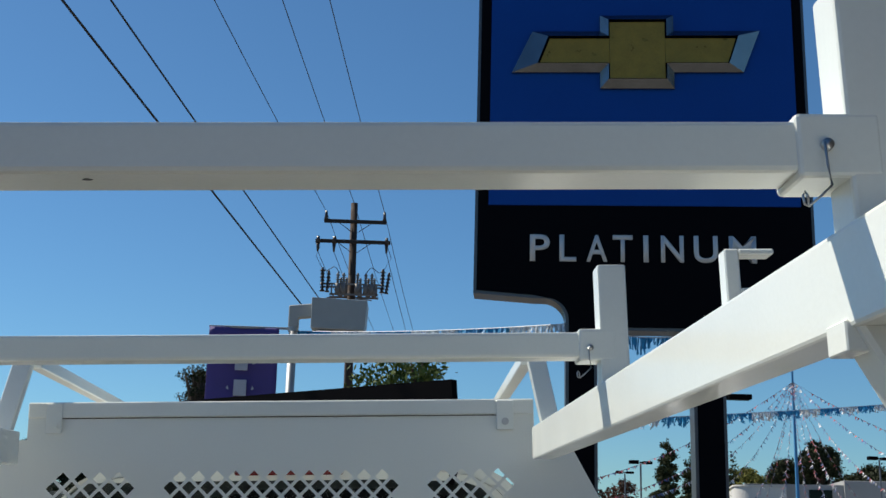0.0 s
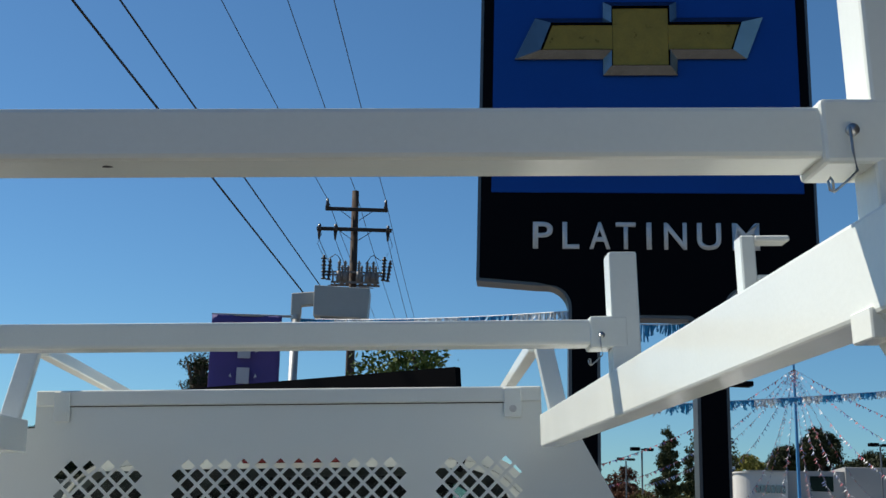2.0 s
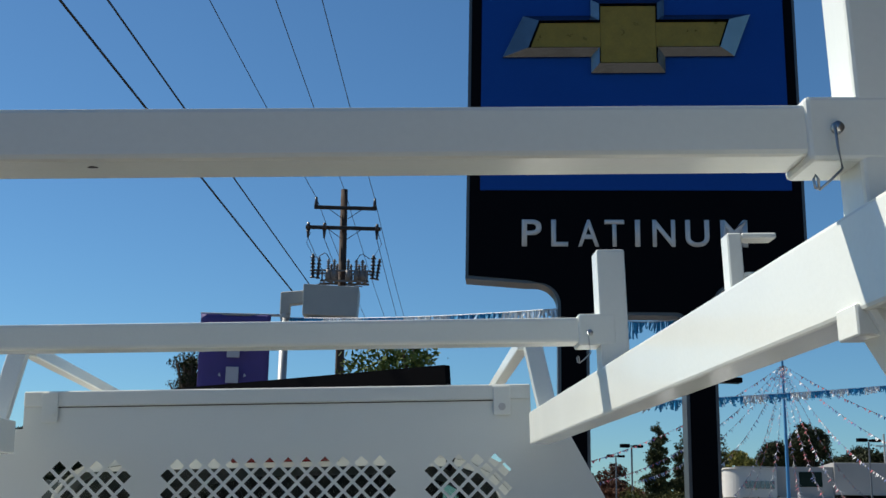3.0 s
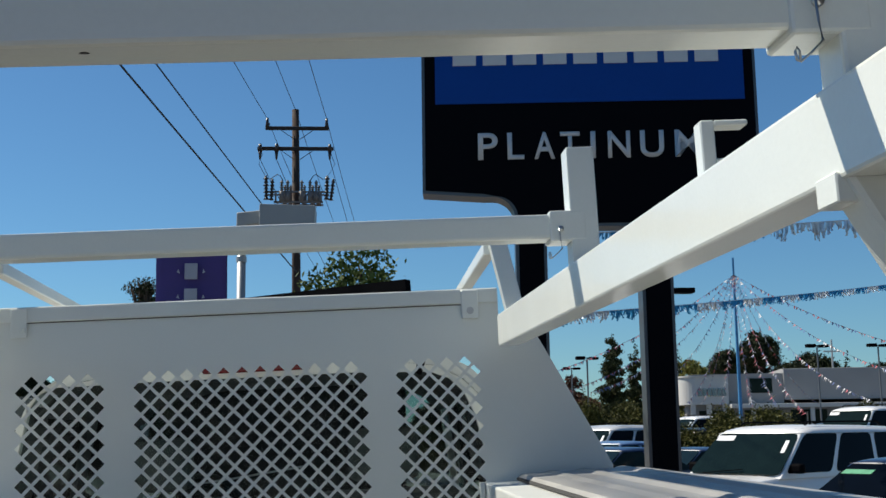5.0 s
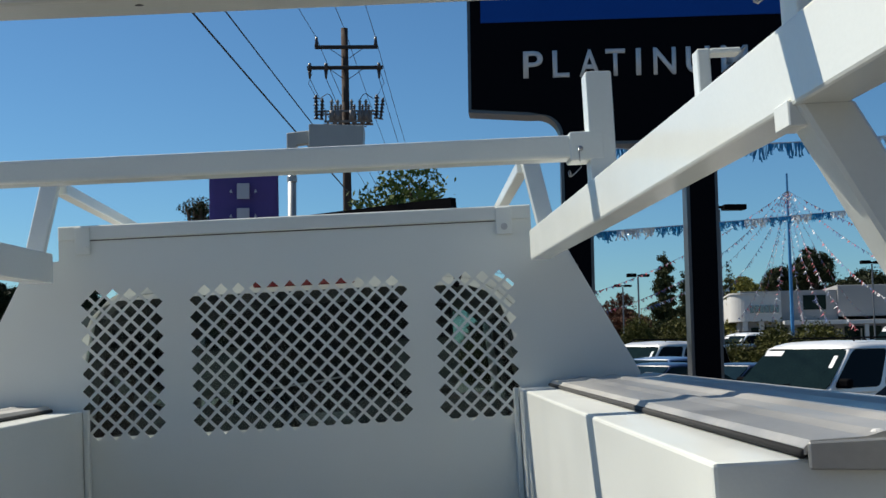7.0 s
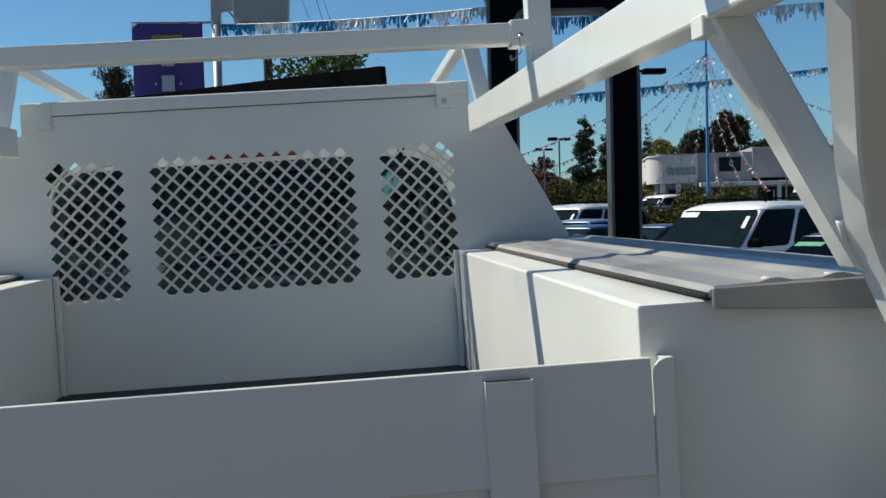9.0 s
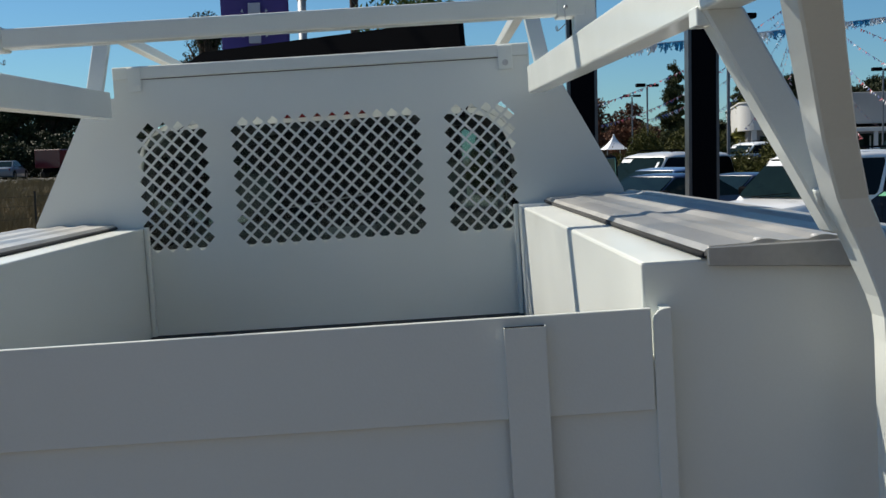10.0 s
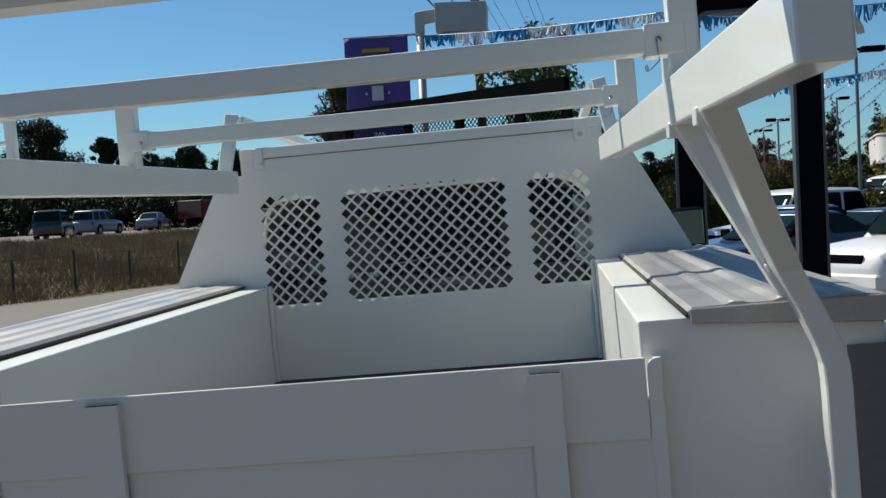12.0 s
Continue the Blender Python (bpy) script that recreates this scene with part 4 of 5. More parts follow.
    for s in (-1, 1):
        for t0, t1 in zip(cuts, cuts[1:]):
            pane("side_window", (fx0, s * bw, lo), (rx0, s * bw, lo), (rx1, s * tw, hi), (fx1, s * tw, hi), t0 + (0.03 if t0 == 0 or not suv else 0.02), t1 - 0.015, 0.06 if suv else 0.10, 0.97 if suv else 0.93, 0.14)
        for wx in (L * 0.31, -L * 0.30):
            w = part("wheel", Geo().rod([(wx, s * (hw - 0.22), 0.34), (wx, s * hw * 1.008, 0.34)], 0.335, 24), TYRE, c, "black tyre", bevel=0.02)
            part("rim", Geo().rod([(wx, s * (hw - 0.05), 0.34), (wx, s * hw * 1.013, 0.34)], 0.19, 16), RIM, w)
            part("wheel_arch", Geo().rod([(wx, s * (hw - 0.25), 0.38), (wx, s * hw * 1.003, 0.38)], 0.43, 24), BLACK, c)
        part("headlight", Geo().quadbox([(L * 0.492, s * hw * 0.52, hood * 0.62), (L * 0.455, s * hw * 0.915, hood * 0.64), (L * 0.42, s * hw * 0.90, hood * 0.64), (L * 0.42, s * hw * 0.52, hood * 0.62),
                                         (L * 0.489, s * hw * 0.52, hood * 0.775), (L * 0.452, s * hw * 0.905, hood * 0.80), (L * 0.42, s * hw * 0.88, hood * 0.80), (L * 0.42, s * hw * 0.52, hood * 0.775)]), HEADLAMP, c, "clear headlight", bevel=0.01)
        part("taillight", Geo().box(-L * 0.498, -L * 0.47, min(s * hw * 0.62, s * hw * 0.9), max(s * hw * 0.62, s * hw * 0.9), belt * 0.68, belt * 0.86), REDLENS, c, "red taillight", bevel=0.01)
        mir = part("door_mirror", Geo().box(L * 0.135, L * 0.16, min(s * (hw - 0.06), s * (hw + 0.16)), max(s * (hw - 0.06), s * (hw + 0.16)), belt + 0.01, belt + 0.17), BLACK, c, "black door mirror", bevel=0.04, segments=2)
    part("grille", Geo().box(L * 0.47, L * 0.497, -hw * 0.5, hw * 0.5, hood * 0.56, hood * 0.79), BLACK, c, "black grille", bevel=0.01)
    part("bumper", Geo().box(L * 0.44, L * 0.507, -hw * 0.84, hw * 0.84, 0.30, hood * 0.50), paint if suv else DARKTRIM, c, bevel=0.03)
    part("wiper", Geo().beam((fx0 + 0.01, -bw * 0.6, lo + 0.03), (fx0 - 0.05, bw * 0.2, lo + 0.10), 0.015, 0.015), BLACK, c)
    if suv:
        for s in (-1, 1):
            part("roof_rack", Geo().rod([(fx1 - 0.35, s * tw * 0.78, HT + 0.0), (fx1 - 0.45, s * tw * 0.78, HT + 0.05), (rx1 + 0.4, s * tw * 0.78, HT + 0.05), (rx1 + 0.3, s * tw * 0.78, HT)], 0.018, 6), BLACK, c)
    return c


P_WHITE = car_paint("car_white", (0.78, 0.78, 0.77))
P_NAVY = car_paint("car_navy", (0.012, 0.022, 0.06))
P_BLUE = car_paint("car_steel_blue", (0.085, 0.15, 0.29))
P_SILVER = car_paint("car_silver", (0.42, 0.43, 0.45))
P_PEARL = car_paint("car_pearl", (0.58, 0.585, 0.59))
P_VAN = car_paint("car_grey_blue", (0.12, 0.142, 0.172))
P_RED = car_paint("car_red", (0.11, 0.007, 0.010))
P_BLACK = car_paint("car_black", (0.012, 0.012, 0.014))


def lot_car(name, label, az, d, turn, paint, **kw):
    x, y = polar(az, d)
    return car(name, label, on_ground(x, y, turn), paint, **kw)


car("parked_suv", "white four-door sport utility car with dark windows", on_ground(7.44, 16.36, 212), P_WHITE, suv=True, L=5.7, W=2.06, HT=1.90)
lot_car("parked_car", "dark navy sedan parked beside the white utility car", 26.9, 13.6, 214, P_NAVY, L=4.8, HT=1.53, sticker=GREENPAPER)
car("parked_car", "dark blue sedan with a low sloping nose", on_ground(5.05, 19.2, 211), P_NAVY, L=4.7, HT=1.44)
car("parked_car", "steel-blue sedan with a low sloping nose", on_ground(5.75, 22.3, 211), P_BLUE, L=4.7, HT=1.58)
lot_car("parked_car", "dark blue sedan in the lot", 16.6, 25.5, 208, P_NAVY, L=4.7, HT=1.44)
car("parked_suv", "silver-white crossover car with dark windows", on_ground(6.45, 26.34, 213), P_PEARL, suv=True, L=4.8, W=1.9, HT=1.95)
lot_car("parked_suv", "black utility car behind the navy sedan", 16.6, 33.5, 210, P_BLACK, suv=True, L=4.8, W=1.9, HT=1.84)
lot_car("parked_suv", "white utility car further along the lot", 24.9, 36.5, 208, P_WHITE, suv=True, L=4.7, W=1.85, HT=1.93)
lot_car("parked_car", "dark car in the far row", 20.0, 44.0, 200, P_BLACK, L=4.7, HT=1.45)
lot_car("parked_car", "silver car in the far row", 15.4, 46.0, 200, P_SILVER, L=4.7, HT=1.45)
lot_car("parked_car", "dark car in the far row", 23.3, 44.0, 200, P_BLACK, L=4.7, HT=1.45)
lot_car("parked_suv", "white van-like car in the far row", 17.0, 50.0, 200, P_WHITE, suv=True, L=4.9, HT=1.85)

# vehicles on the raised road
for az, d, paint, suv, turn, nm, lab in ((-25.1, 76, P_BLACK, True, 104, "road_suv", "dark utility car on the raised road"), (-23.0, 88, P_VAN, True, 84, "road_van", "silver van on the raised road"),
                                         (-20.3, 100, P_VAN, False, 92, "road_car", "silver low car on the raised road")):
    lot_car(nm, lab, az, d, turn, paint, suv=suv, L=5.0, W=1.95, HT=1.92 if suv else 1.6, group="vehicles on the road")
x, y = polar(-17.5, 104)
lorry = thing("box_truck", "red box truck on the raised road", "truck", on_ground(x, y, 80), "vehicles on the road")
part("cargo_box", Geo().box(-4.0, 1.2, -1.15, 1.15, 0.9, 2.5), P_RED, lorry, bevel=0.04)
part("cab", Geo().prism([(1.3, 0.6), (3.4, 0.6), (3.45, 1.5), (3.0, 2.4), (1.3, 2.45)], "y", -1.05, 1.05), P_RED, lorry, bevel=0.06)
part("chassis", Geo().box(-3.9, 3.2, -0.5, 0.5, 0.55, 0.88), BLACK, lorry)
part("windshield", Geo().quadbox([(3.47, -0.9, 1.5), (3.47, 0.9, 1.5), (3.40, 0.9, 1.5), (3.40, -0.9, 1.5), (3.09, -0.85, 2.3), (3.09, 0.85, 2.3), (3.02, 0.85, 2.3), (3.02, -0.85, 2.3)]), TINT, lorry)
for s in (-1, 1):
    part("side_window", Geo().box(1.9, 2.9, s * 1.055 - 0.008, s * 1.055 + 0.008, 1.5, 2.2), TINT, lorry)
    for wx in (2.5, -2.6):
        part("wheel", Geo().rod([(wx, s * 0.8, 0.45), (wx, s * 1.1, 0.45)], 0.45, 18), TYRE, lorry)


# ---------------------------------------------------------------- plants
def leaf_cloud(rng, blobs, n, size, inner=0.0, stray=0.15):
    """n small leaf faces scattered through ellipsoid blobs (x, y, z, radius, height), with gaps between them;
    inner adds larger shaded leaves inside, which close the mass."""
    B = np.array(blobs)
    w = B[:, 3] ** 2 * B[:, 4]
    V = []
    for count, q0, q1, s0, s1, slim in ((n, 0.45, 1.03, 0.6, 1.4, 0.45), (int(n * inner), 0.1, 0.78, 1.2, 1.9, 0.6)):
        if not count:
            continue
        b = B[rng.choice(len(B), count, p=w / w.sum())]
        d = rng.normal(size=(count, 3))
        d /= np.linalg.norm(d, axis=1)[:, None]
        q = rng.uniform(q0, q1, count) ** 0.6
        q = q if q0 < 0.4 else q * np.where(rng.random(count) > stray, 1.0, rng.uniform(1.0, 1.45, count))
        p = b[:, :3] + d * np.stack([b[:, 3], b[:, 3], b[:, 4]], 1) * q[:, None]
        u = rng.normal(size=(count, 3))
        u /= np.linalg.norm(u, axis=1)[:, None]
        v = np.cross(u, rng.normal(size=(count, 3)))
        v /= np.linalg.norm(v, axis=1)[:, None] + 1e-9
        s = (size * rng.uniform(s0, s1, count))[:, None]
        V.append(np.stack([p - u * s, p - v * s * slim, p + u * s, p + v * s * slim], 1).reshape(-1, 3))
    g = Geo()
    g.v = np.concatenate(V).tolist()
    g.f = np.arange(len(g.v)).reshape(-1, 4).tolist()
    return g


def tree(name, label, x, y, height, spread, material, seed, n=5000, size=0.16, kind="round", low=0.25, category="tree", inner=0.12, lobes=30, stray=0.15):
    rng = np.random.default_rng(seed)
    t = thing(name, label, category, on_ground(x, y, 0), "trees")
    trunk = Geo().rod([(0, 0, -0.2), (0.05 * spread * rng.uniform(-1, 1), 0, height * 0.35), (0.1 * rng.uniform(-1, 1), 0.1, height * 0.8)], 0.035 * height, 9, 0.010 * height)
    blobs = []
    if kind == "cone":
        for i in range(26):
            f = low + (1 - low) * (i + 0.5) / 26
            rr = spread * (1 - f) ** 0.8 * rng.uniform(0.65, 1.1) + 0.12
            for _ in range(3 if f < 0.8 else 1):
                a = rng.uniform(0, 2 * math.pi)
                off = rr * rng.uniform(0.25, 0.6)
                blobs.append((off * math.cos(a), off * math.sin(a), f * height * rng.uniform(0.96, 1.02), rr * 0.62, height * 0.035))
    elif kind == "column":
        for i in range(30):
            f = low + (1 - low) * (i + 0.5) / 30
            rr = spread * (1.02 - f) ** 0.45 * rng.uniform(0.7, 1.1)
            for _ in range(3):
                a = rng.uniform(0, 2 * math.pi)
                blobs.append((rr * 0.45 * math.cos(a), rr * 0.45 * math.sin(a), f * height * rng.uniform(0.97, 1.02), rr * 0.55, height * 0.03))
    else:
        m = lobes
        for i in range(m):
            a, f = rng.uniform(0, 2 * math.pi), rng.uniform(0, 1)
            z = height * (low + (0.95 - low) * f)
            prof = {"round": math.sin(math.pi * (0.18 + 0.75 * f)), "flat": 0.6 + 0.4 * f, "dome": 0.12 + 0.88 * math.sqrt(1 - f * f)}[kind]
            off = spread * prof * rng.uniform(0.2, 0.8)
            rr = spread * rng.uniform(0.16, 0.42) * (30 / m) ** 0.45
            blobs.append((off * math.cos(a), off * math.sin(a), z, rr, rr * (0.45 if kind == "flat" else 0.75)))
            trunk.rod([(0, 0, z * 0.55), (off * 0.6 * math.cos(a), off * 0.6 * math.sin(a), z * 0.9), (off * math.cos(a), off * math.sin(a), z)], 0.012 * height, 5, 0.004 * height)
    part("trunk", trunk, BARK, t, smooth=True)
    part("crown", leaf_cloud(rng, blobs, n, size, inner, stray), material, t)
    return t


def tree_at(name, label, az, d, top, spread, material, seed, **kw):
    x, y = polar(az, d)
    return tree(name, label, x, y, top, spread, material, seed, **kw)


# near leafy tree beyond the banner, and the trees behind the lot and the road
tree_at("leafy_tree", "green broad-leaved tree with sparse sunny twigs", 0.8, 30, 6.5, 2.3, LEAF, 3, n=6500, size=0.085, low=0.4, inner=0)
tree_at("dark_pine", "dark pine behind the purple banner", -10.6, 44, 7.9, 2.0, DARKLEAF, 5, n=15000, size=0.05, inner=0.06, kind="dome", low=0.25, lobes=150, stray=0.4)
tree_at("cypress_tree", "tall dark green conifer behind the lot", 13.2, 104, 10.2, 2.3, CYPRESSLEAF, 7, n=16000, size=0.11, inner=0.3, kind="column", low=0.05)
tree_at("cypress_tree", "tall dark green conifer behind the lot", 16.4, 108, 9.6, 2.5, CYPRESSLEAF, 8, n=12000, size=0.11, inner=0.3, kind="cone", low=0.05)
tree_at("cypress_tree", "tall dark green conifer behind the lot", 14.35, 112, 10.7, 2.0, CYPRESSLEAF, 9, n=12000, size=0.11, inner=0.3, kind="cone", low=0.05)
tree_at("umbrella_pine", "broad dark umbrella pine behind the pale building", 20.35, 108, 10.9, 3.5, DARKLEAF, 11, n=30000, size=0.12, inner=0.3, stray=0.3, kind="dome", low=0.4, lobes=50)
tree_at("umbrella_pine", "low side crown of a dark umbrella pine", 18.7, 109, 9.4, 3.1, DARKLEAF, 14, n=16000, size=0.12, inner=0.3, stray=0.3, kind="dome", low=0.45, lobes=60)
tree_at("umbrella_pine", "broad dark umbrella pine behind the pale building", 22.9, 115, 8.8, 5.2, DARKLEAF, 12, n=28000, size=0.12, inner=0.3, kind="dome", low=0.25, lobes=60)
tree_at("umbrella_pine", "broad dark pine behind the lot", 28.0, 110, 8.6, 6.0, DARKLEAF, 13, n=24000, size=0.12, inner=0.3, kind="dome", low=0.25, lobes=60)
tree_at("yellowing_tree", "yellow-green round tree by the pale building", 17.3, 99, 7.6, 2.3, YELLOWLEAF, 15, n=9000, size=0.11)
tree_at("conifer", "small pointed dark conifer behind the building", 24.6, 118, 9.3, 1.9, DARKLEAF, 19, n=8000, size=0.11, inner=0.3, kind="cone", low=0.1)
tree_at("reddish_tree", "reddish round street tree behind the lot", 11.2, 88, 6.0, 2.4, REDLEAF, 17, n=9000, size=0.11)
tree_at("reddish_tree", "reddish round street tree behind the lot", 9.0, 92, 6.2, 2.6, REDLEAF, 18, n=9000, size=0.11)
for i, (az, top, spr) in enumerate(((-38, 12, 6), (-34.5, 13, 6), (-31, 12, 6), (-28.4, 10.5, 4.5), (-25.4, 13.0, 6.6), (-22.4, 11.0, 2.6), (-20.2, 8.6, 4.0), (-18.3, 9.8, 4.4), (-16.2, 9.0, 4.0), (-13.9, 7.6, 4.0), (-11.5, 7.0, 4.0), (-9, 6.6, 3.6), (-6, 6.4, 3.6))):
    tree_at("road_tree", "dark broad tree beyond the raised road", az, 128 + (i * 37 % 13), top, spr * 1.12, DARKLEAF, 30 + i, n=26000, size=0.13, low=0.12, lobes=120, inner=0.35, kind="dome", stray=0.35)
for i in range(8):
    tree_at("lot_tree", "dark green tree at the far edge of the lot", 26 + i * 3.1, 120 + (i * 31 % 17), 7.5 + (i * 47 % 40) / 12.0, 4.6, DARKLEAF, 60 + i, n=12000, size=0.15, low=0.05, inner=0.4)
for i, (az, top) in enumerate(((4.4, 4.8), (5.4, 5.6), (6.6, 5.0), (8.2, 4.6), (9.9, 4.2), (12.0, 4.8), (13.0, 4.0), (15.2, 5.0), (17.8, 4.4))):
    tree_at("low_tree", "low dark bushy tree behind the lot", az, 106 + i, top, 2.6, DARKLEAF, 80 + i, n=9000, size=0.13, low=0.0, inner=0.3)


def hedge(az0, az1, d0, d1, height, seed, label):
    rng = np.random.default_rng(seed)
    x0, y0 = polar(az0, d0)
    x1, y1 = polar(az1, d1)
    n = int(math.hypot(x1 - x0, y1 - y0) / 0.7)
    blobs = []
    for i in range(n + 1):
        x, y = x0 + (x1 - x0) * i / n, y0 + (y1 - y0) * i / n
        z = ground_height(x, y)
        for _ in range(3):
            hh = height * rng.uniform(0.8, 1.1)
            blobs.append((x + rng.normal() * 0.25, y + rng.normal() * 0.3, z + hh * rng.uniform(0.3, 0.62), 0.66, hh * 0.42))
    part("hedge", leaf_cloud(rng, blobs, 17000 * n, 0.034, inner=0.5, stray=0.05), HEDGE, None, label, category="hedge", kind="stuff")


hedge(4.3, 11.6, 36, 37, 2.35, 71, "clipped green hedge along the lot")
hedge(11.8, 15.4, 36, 37, 2.55, 74, "taller green hedge beside the clipped one")
hedge(16.9, 21.2, 31, 29.5, 2.5, 72, "rounded green hedge between the rows of cars")
hedge(25.0, 38.0, 44, 44, 2.3, 73, "green hedge at the back of the lot")

# weeds of the bank and their fence
rng = np.random.default_rng(91)
M = 300000
y = rng.uniform(6, 75, M)
off = rng.uniform(0, 1, M) ** 1.25 * 27 + 0.2
x = -13.2 + (y - 20.8) * 0.42 - off
z = 0.0384 * np.clip(x, -3.5, 2.4) + 0.95 * np.minimum(1.0, off * 0.92 / 22.0)
h = rng.uniform(0.12, 0.46, M) * (0.8 + 0.35 * np.sin(x * 0.9) * np.sin(y * 0.7))
a = rng.uniform(0, 2 * math.pi, M)
dx, dy = 0.010 * np.cos(a), 0.010 * np.sin(a)
lx, ly = rng.normal(size=M) * 0.12, rng.normal(size=M) * 0.12
g = Geo()
g.v = np.stack([np.stack(c, 1) for c in ((x - dx, y - dy, z - 0.02), (x + dx, y + dy, z - 0.02), (x + lx + dx * 0.3, y + ly + dy * 0.3, z + h), (x + lx - dx * 0.3, y + ly - dy * 0.3, z + h))], 1).reshape(-1, 3).tolist()
g.f = np.arange(4 * M).reshape(-1, 4).tolist()
part("dry_weeds", g, DRYGRASS, None, "tall dry brown weeds on the road bank", category="grass", kind="stuff")
g = Geo()
xs = [(-13.2 + (y - 20.8) * 0.42, y) for y in range(-30, 121, 3)]
for (xa, ya), (xb, yb) in zip(xs, xs[1:]):
    for o0, o1 in ((0, 8), (8, 26)):
        n = len(g.v)
        for xx, yy in ((xa - o0, ya), (xb - o0, yb), (xb - o1, yb), (xa - o1, ya)):
            g.v.append((xx, yy, ground_height(xx, yy) + 0.012))
        g.f.append((n, n + 1, n + 2, n + 3))
part("earth_bank", g, EARTH, None, "dry brown earth under the weeds", category="bank", kind="structure")
fence = thing("wire_fence", "weathered wooden post fence along the bank", "fence", pose(0, 0, 0))
tops = []
for i in range(34):
    y = 6 + i * 1.9
    x = -13.2 + (y - 20.8) * 0.42 - 1.0
    z = ground_height(x, y)
    part("post", Geo().box(x - 0.025, x + 0.025, y - 0.025, y + 0.025, z - 0.2, z + 1.1 + 0.08 * math.sin(i * 2.7)), FENCEWOOD, fence)
    tops.append((x, y, z))
for hz in (0.4, 0.75, 1.02):
    part("fence_wire", Geo().rod([(a, b, c + hz) for a, b, c in tops], 0.004, 4), WIRE, fence)

# dark shrubs beyond the raised road
rng = np.random.default_rng(95)
blobs = []
for i in range(150):
    x, y = polar(-44 + i * 0.28, 113 + rng.uniform(-4, 5))
    blobs.append((x, y, ground_height(x, y) + rng.uniform(0.3, 3.2), rng.uniform(1.2, 2.2), rng.uniform(1.0, 2.0)))
part("far_shrubs", leaf_cloud(rng, blobs, 70000, 0.17, inner=0.4), DARKLEAF, None, "dense dark shrubs beyond the raised road", category="shrubs", kind="stuff")

# unseen plain walls, added behind and to the right to block and bounce light
part("fill_wall_south", Geo().box(-30, 4.49, -12.4, -12, -1.2, 3.6), FILLWALL, None, "unseen tan wall added to block sky and bounce warm light", category="wall", kind="structure")
part("block_wall_east", Geo().box(4.5, 4.9, -14.4, -1.6, -1.2, 7.0), BLOCKWALL, None, "unseen dark wall added to block light from the right", category="wall", kind="structure")

# far building behind the lot
bx, by = polar(16.8, 95)
bld = thing("showroom", "low pale flat-roofed showroom building", "building", pose(bx, by, -0.2, 0, 0, -12))
part("wall", Geo().box(0, 46, 0, 20, 0, 3.6), GREYWALL, bld)
part("fascia", Geo().prism([(3.4, -0.8), (3.4, 20.3), (-0.6, 20.3)] + [(1.0 - 1.6 * math.sin(radians(10 * i)), 0.8 - 1.6 * math.cos(radians(10 * i))) for i in range(9, -1, -1)], "z", 3.6, 5.85), STUCCO, bld, "white fascia band with a rounded corner")
part("coping", Geo().prism([(3.4, -0.9), (3.4, 20.3), (-0.7, 20.3)] + [(1.0 - 1.7 * math.sin(radians(10 * i)), 0.8 - 1.7 * math.cos(radians(10 * i))) for i in range(9, -1, -1)], "z", 5.855, 5.98), STUCCO, bld)
part("clerestory", Geo().box(3.41, 7.9, -0.3, 20.3, 3.6, 6.1), GREYWALL, bld, "grey recessed upper wall")
part("clerestory_window", Geo().box(5.2, 7.0, -0.36, -0.31, 4.5, 5.7), TINT, bld, "dark green-tinted window band")
part("side_fascia", Geo().box(7.91, 46, -0.6, 20.3, 3.9, 6.45), GREYWALL, bld, "pale grey fascia band", bevel=0.03)
part("canopy", Geo().box(3.41, 46, -2.6, -0.61, 3.25, 3.58), STUCCO, bld, "white flat canopy edge", bevel=0.02)
part("roof", Geo().box(0.3, 7.9, 0.9, 20, 6.101, 6.14).box(7.92, 45.9, 0.3, 20, 6.451, 6.48), GREYWALL, bld)
for i in range(12):
    wx = 1.0 + i * 3.7
    w = part("window", Geo().box(wx, wx + 2.9, -0.06, -0.01, 0.3, 3.1), TINT, bld, "dark shop window")
    part("frame", Geo().box(wx + 1.26, wx + 1.36, -0.12, -0.061, 0.3, 2.9), STUCCO, w)
    part("sill", Geo().box(wx - 0.05, wx + 2.95, -0.14, -0.061, 0.2, 0.3), STUCCO, w)
for i in range(6):
    part("fascia_bar", Geo().box(0.9 + i * 0.4, 1.2 + i * 0.4, -0.9, -0.81, 4.3, 4.9), SILVER, bld)
for i in range(3):
    part("canopy_column", Geo().box(0.3 + i * 1.3, 0.7 + i * 1.3, -0.6, -0.15, 0, 3.59), STUCCO, bld)
for i in range(9):
    part("canopy_column", Geo().box(5.0 + i * 4.6, 5.3 + i * 4.6, -2.5, -2.15, 0, 3.24), STUCCO, bld)
# Flat sheet; the unlit depth of the open bay is put into its black.
part("bay_shade", Geo().box(15.9, 20.5, -0.08, -0.01, 0.0, 3.2), BLACK, bld, "flat black sheet for the shade in an open service bay")

# ---------------------------------------------------------------- lot lamps, flag mast and strings
def lot_lamp(x, y, h, label="dark lot lamp on a slim pole", two=True, w=0.62):
    t = thing("lot_lamp", label, "street lamp", on_ground(x, y, 0), "lot lamps")
    part("pole", Geo().rod([(0, 0, 0), (0, 0, h)], 0.05, 8), LAMPPOLE, t)
    hd = part("lamp_head", Geo().box(0.12, w, -0.2, 0.2, h - 0.02, h + 0.13), BLACK, t, bevel=0.02)
    part("arm", Geo().box(-0.05, 0.2, -0.03, 0.03, h + 0.03, h + 0.10), BLACK, t)
    if two:
        part("lamp_head", Geo().box(-0.62, -0.12, -0.2, 0.2, h - 0.02, h + 0.17), BLACK, t, bevel=0.02)


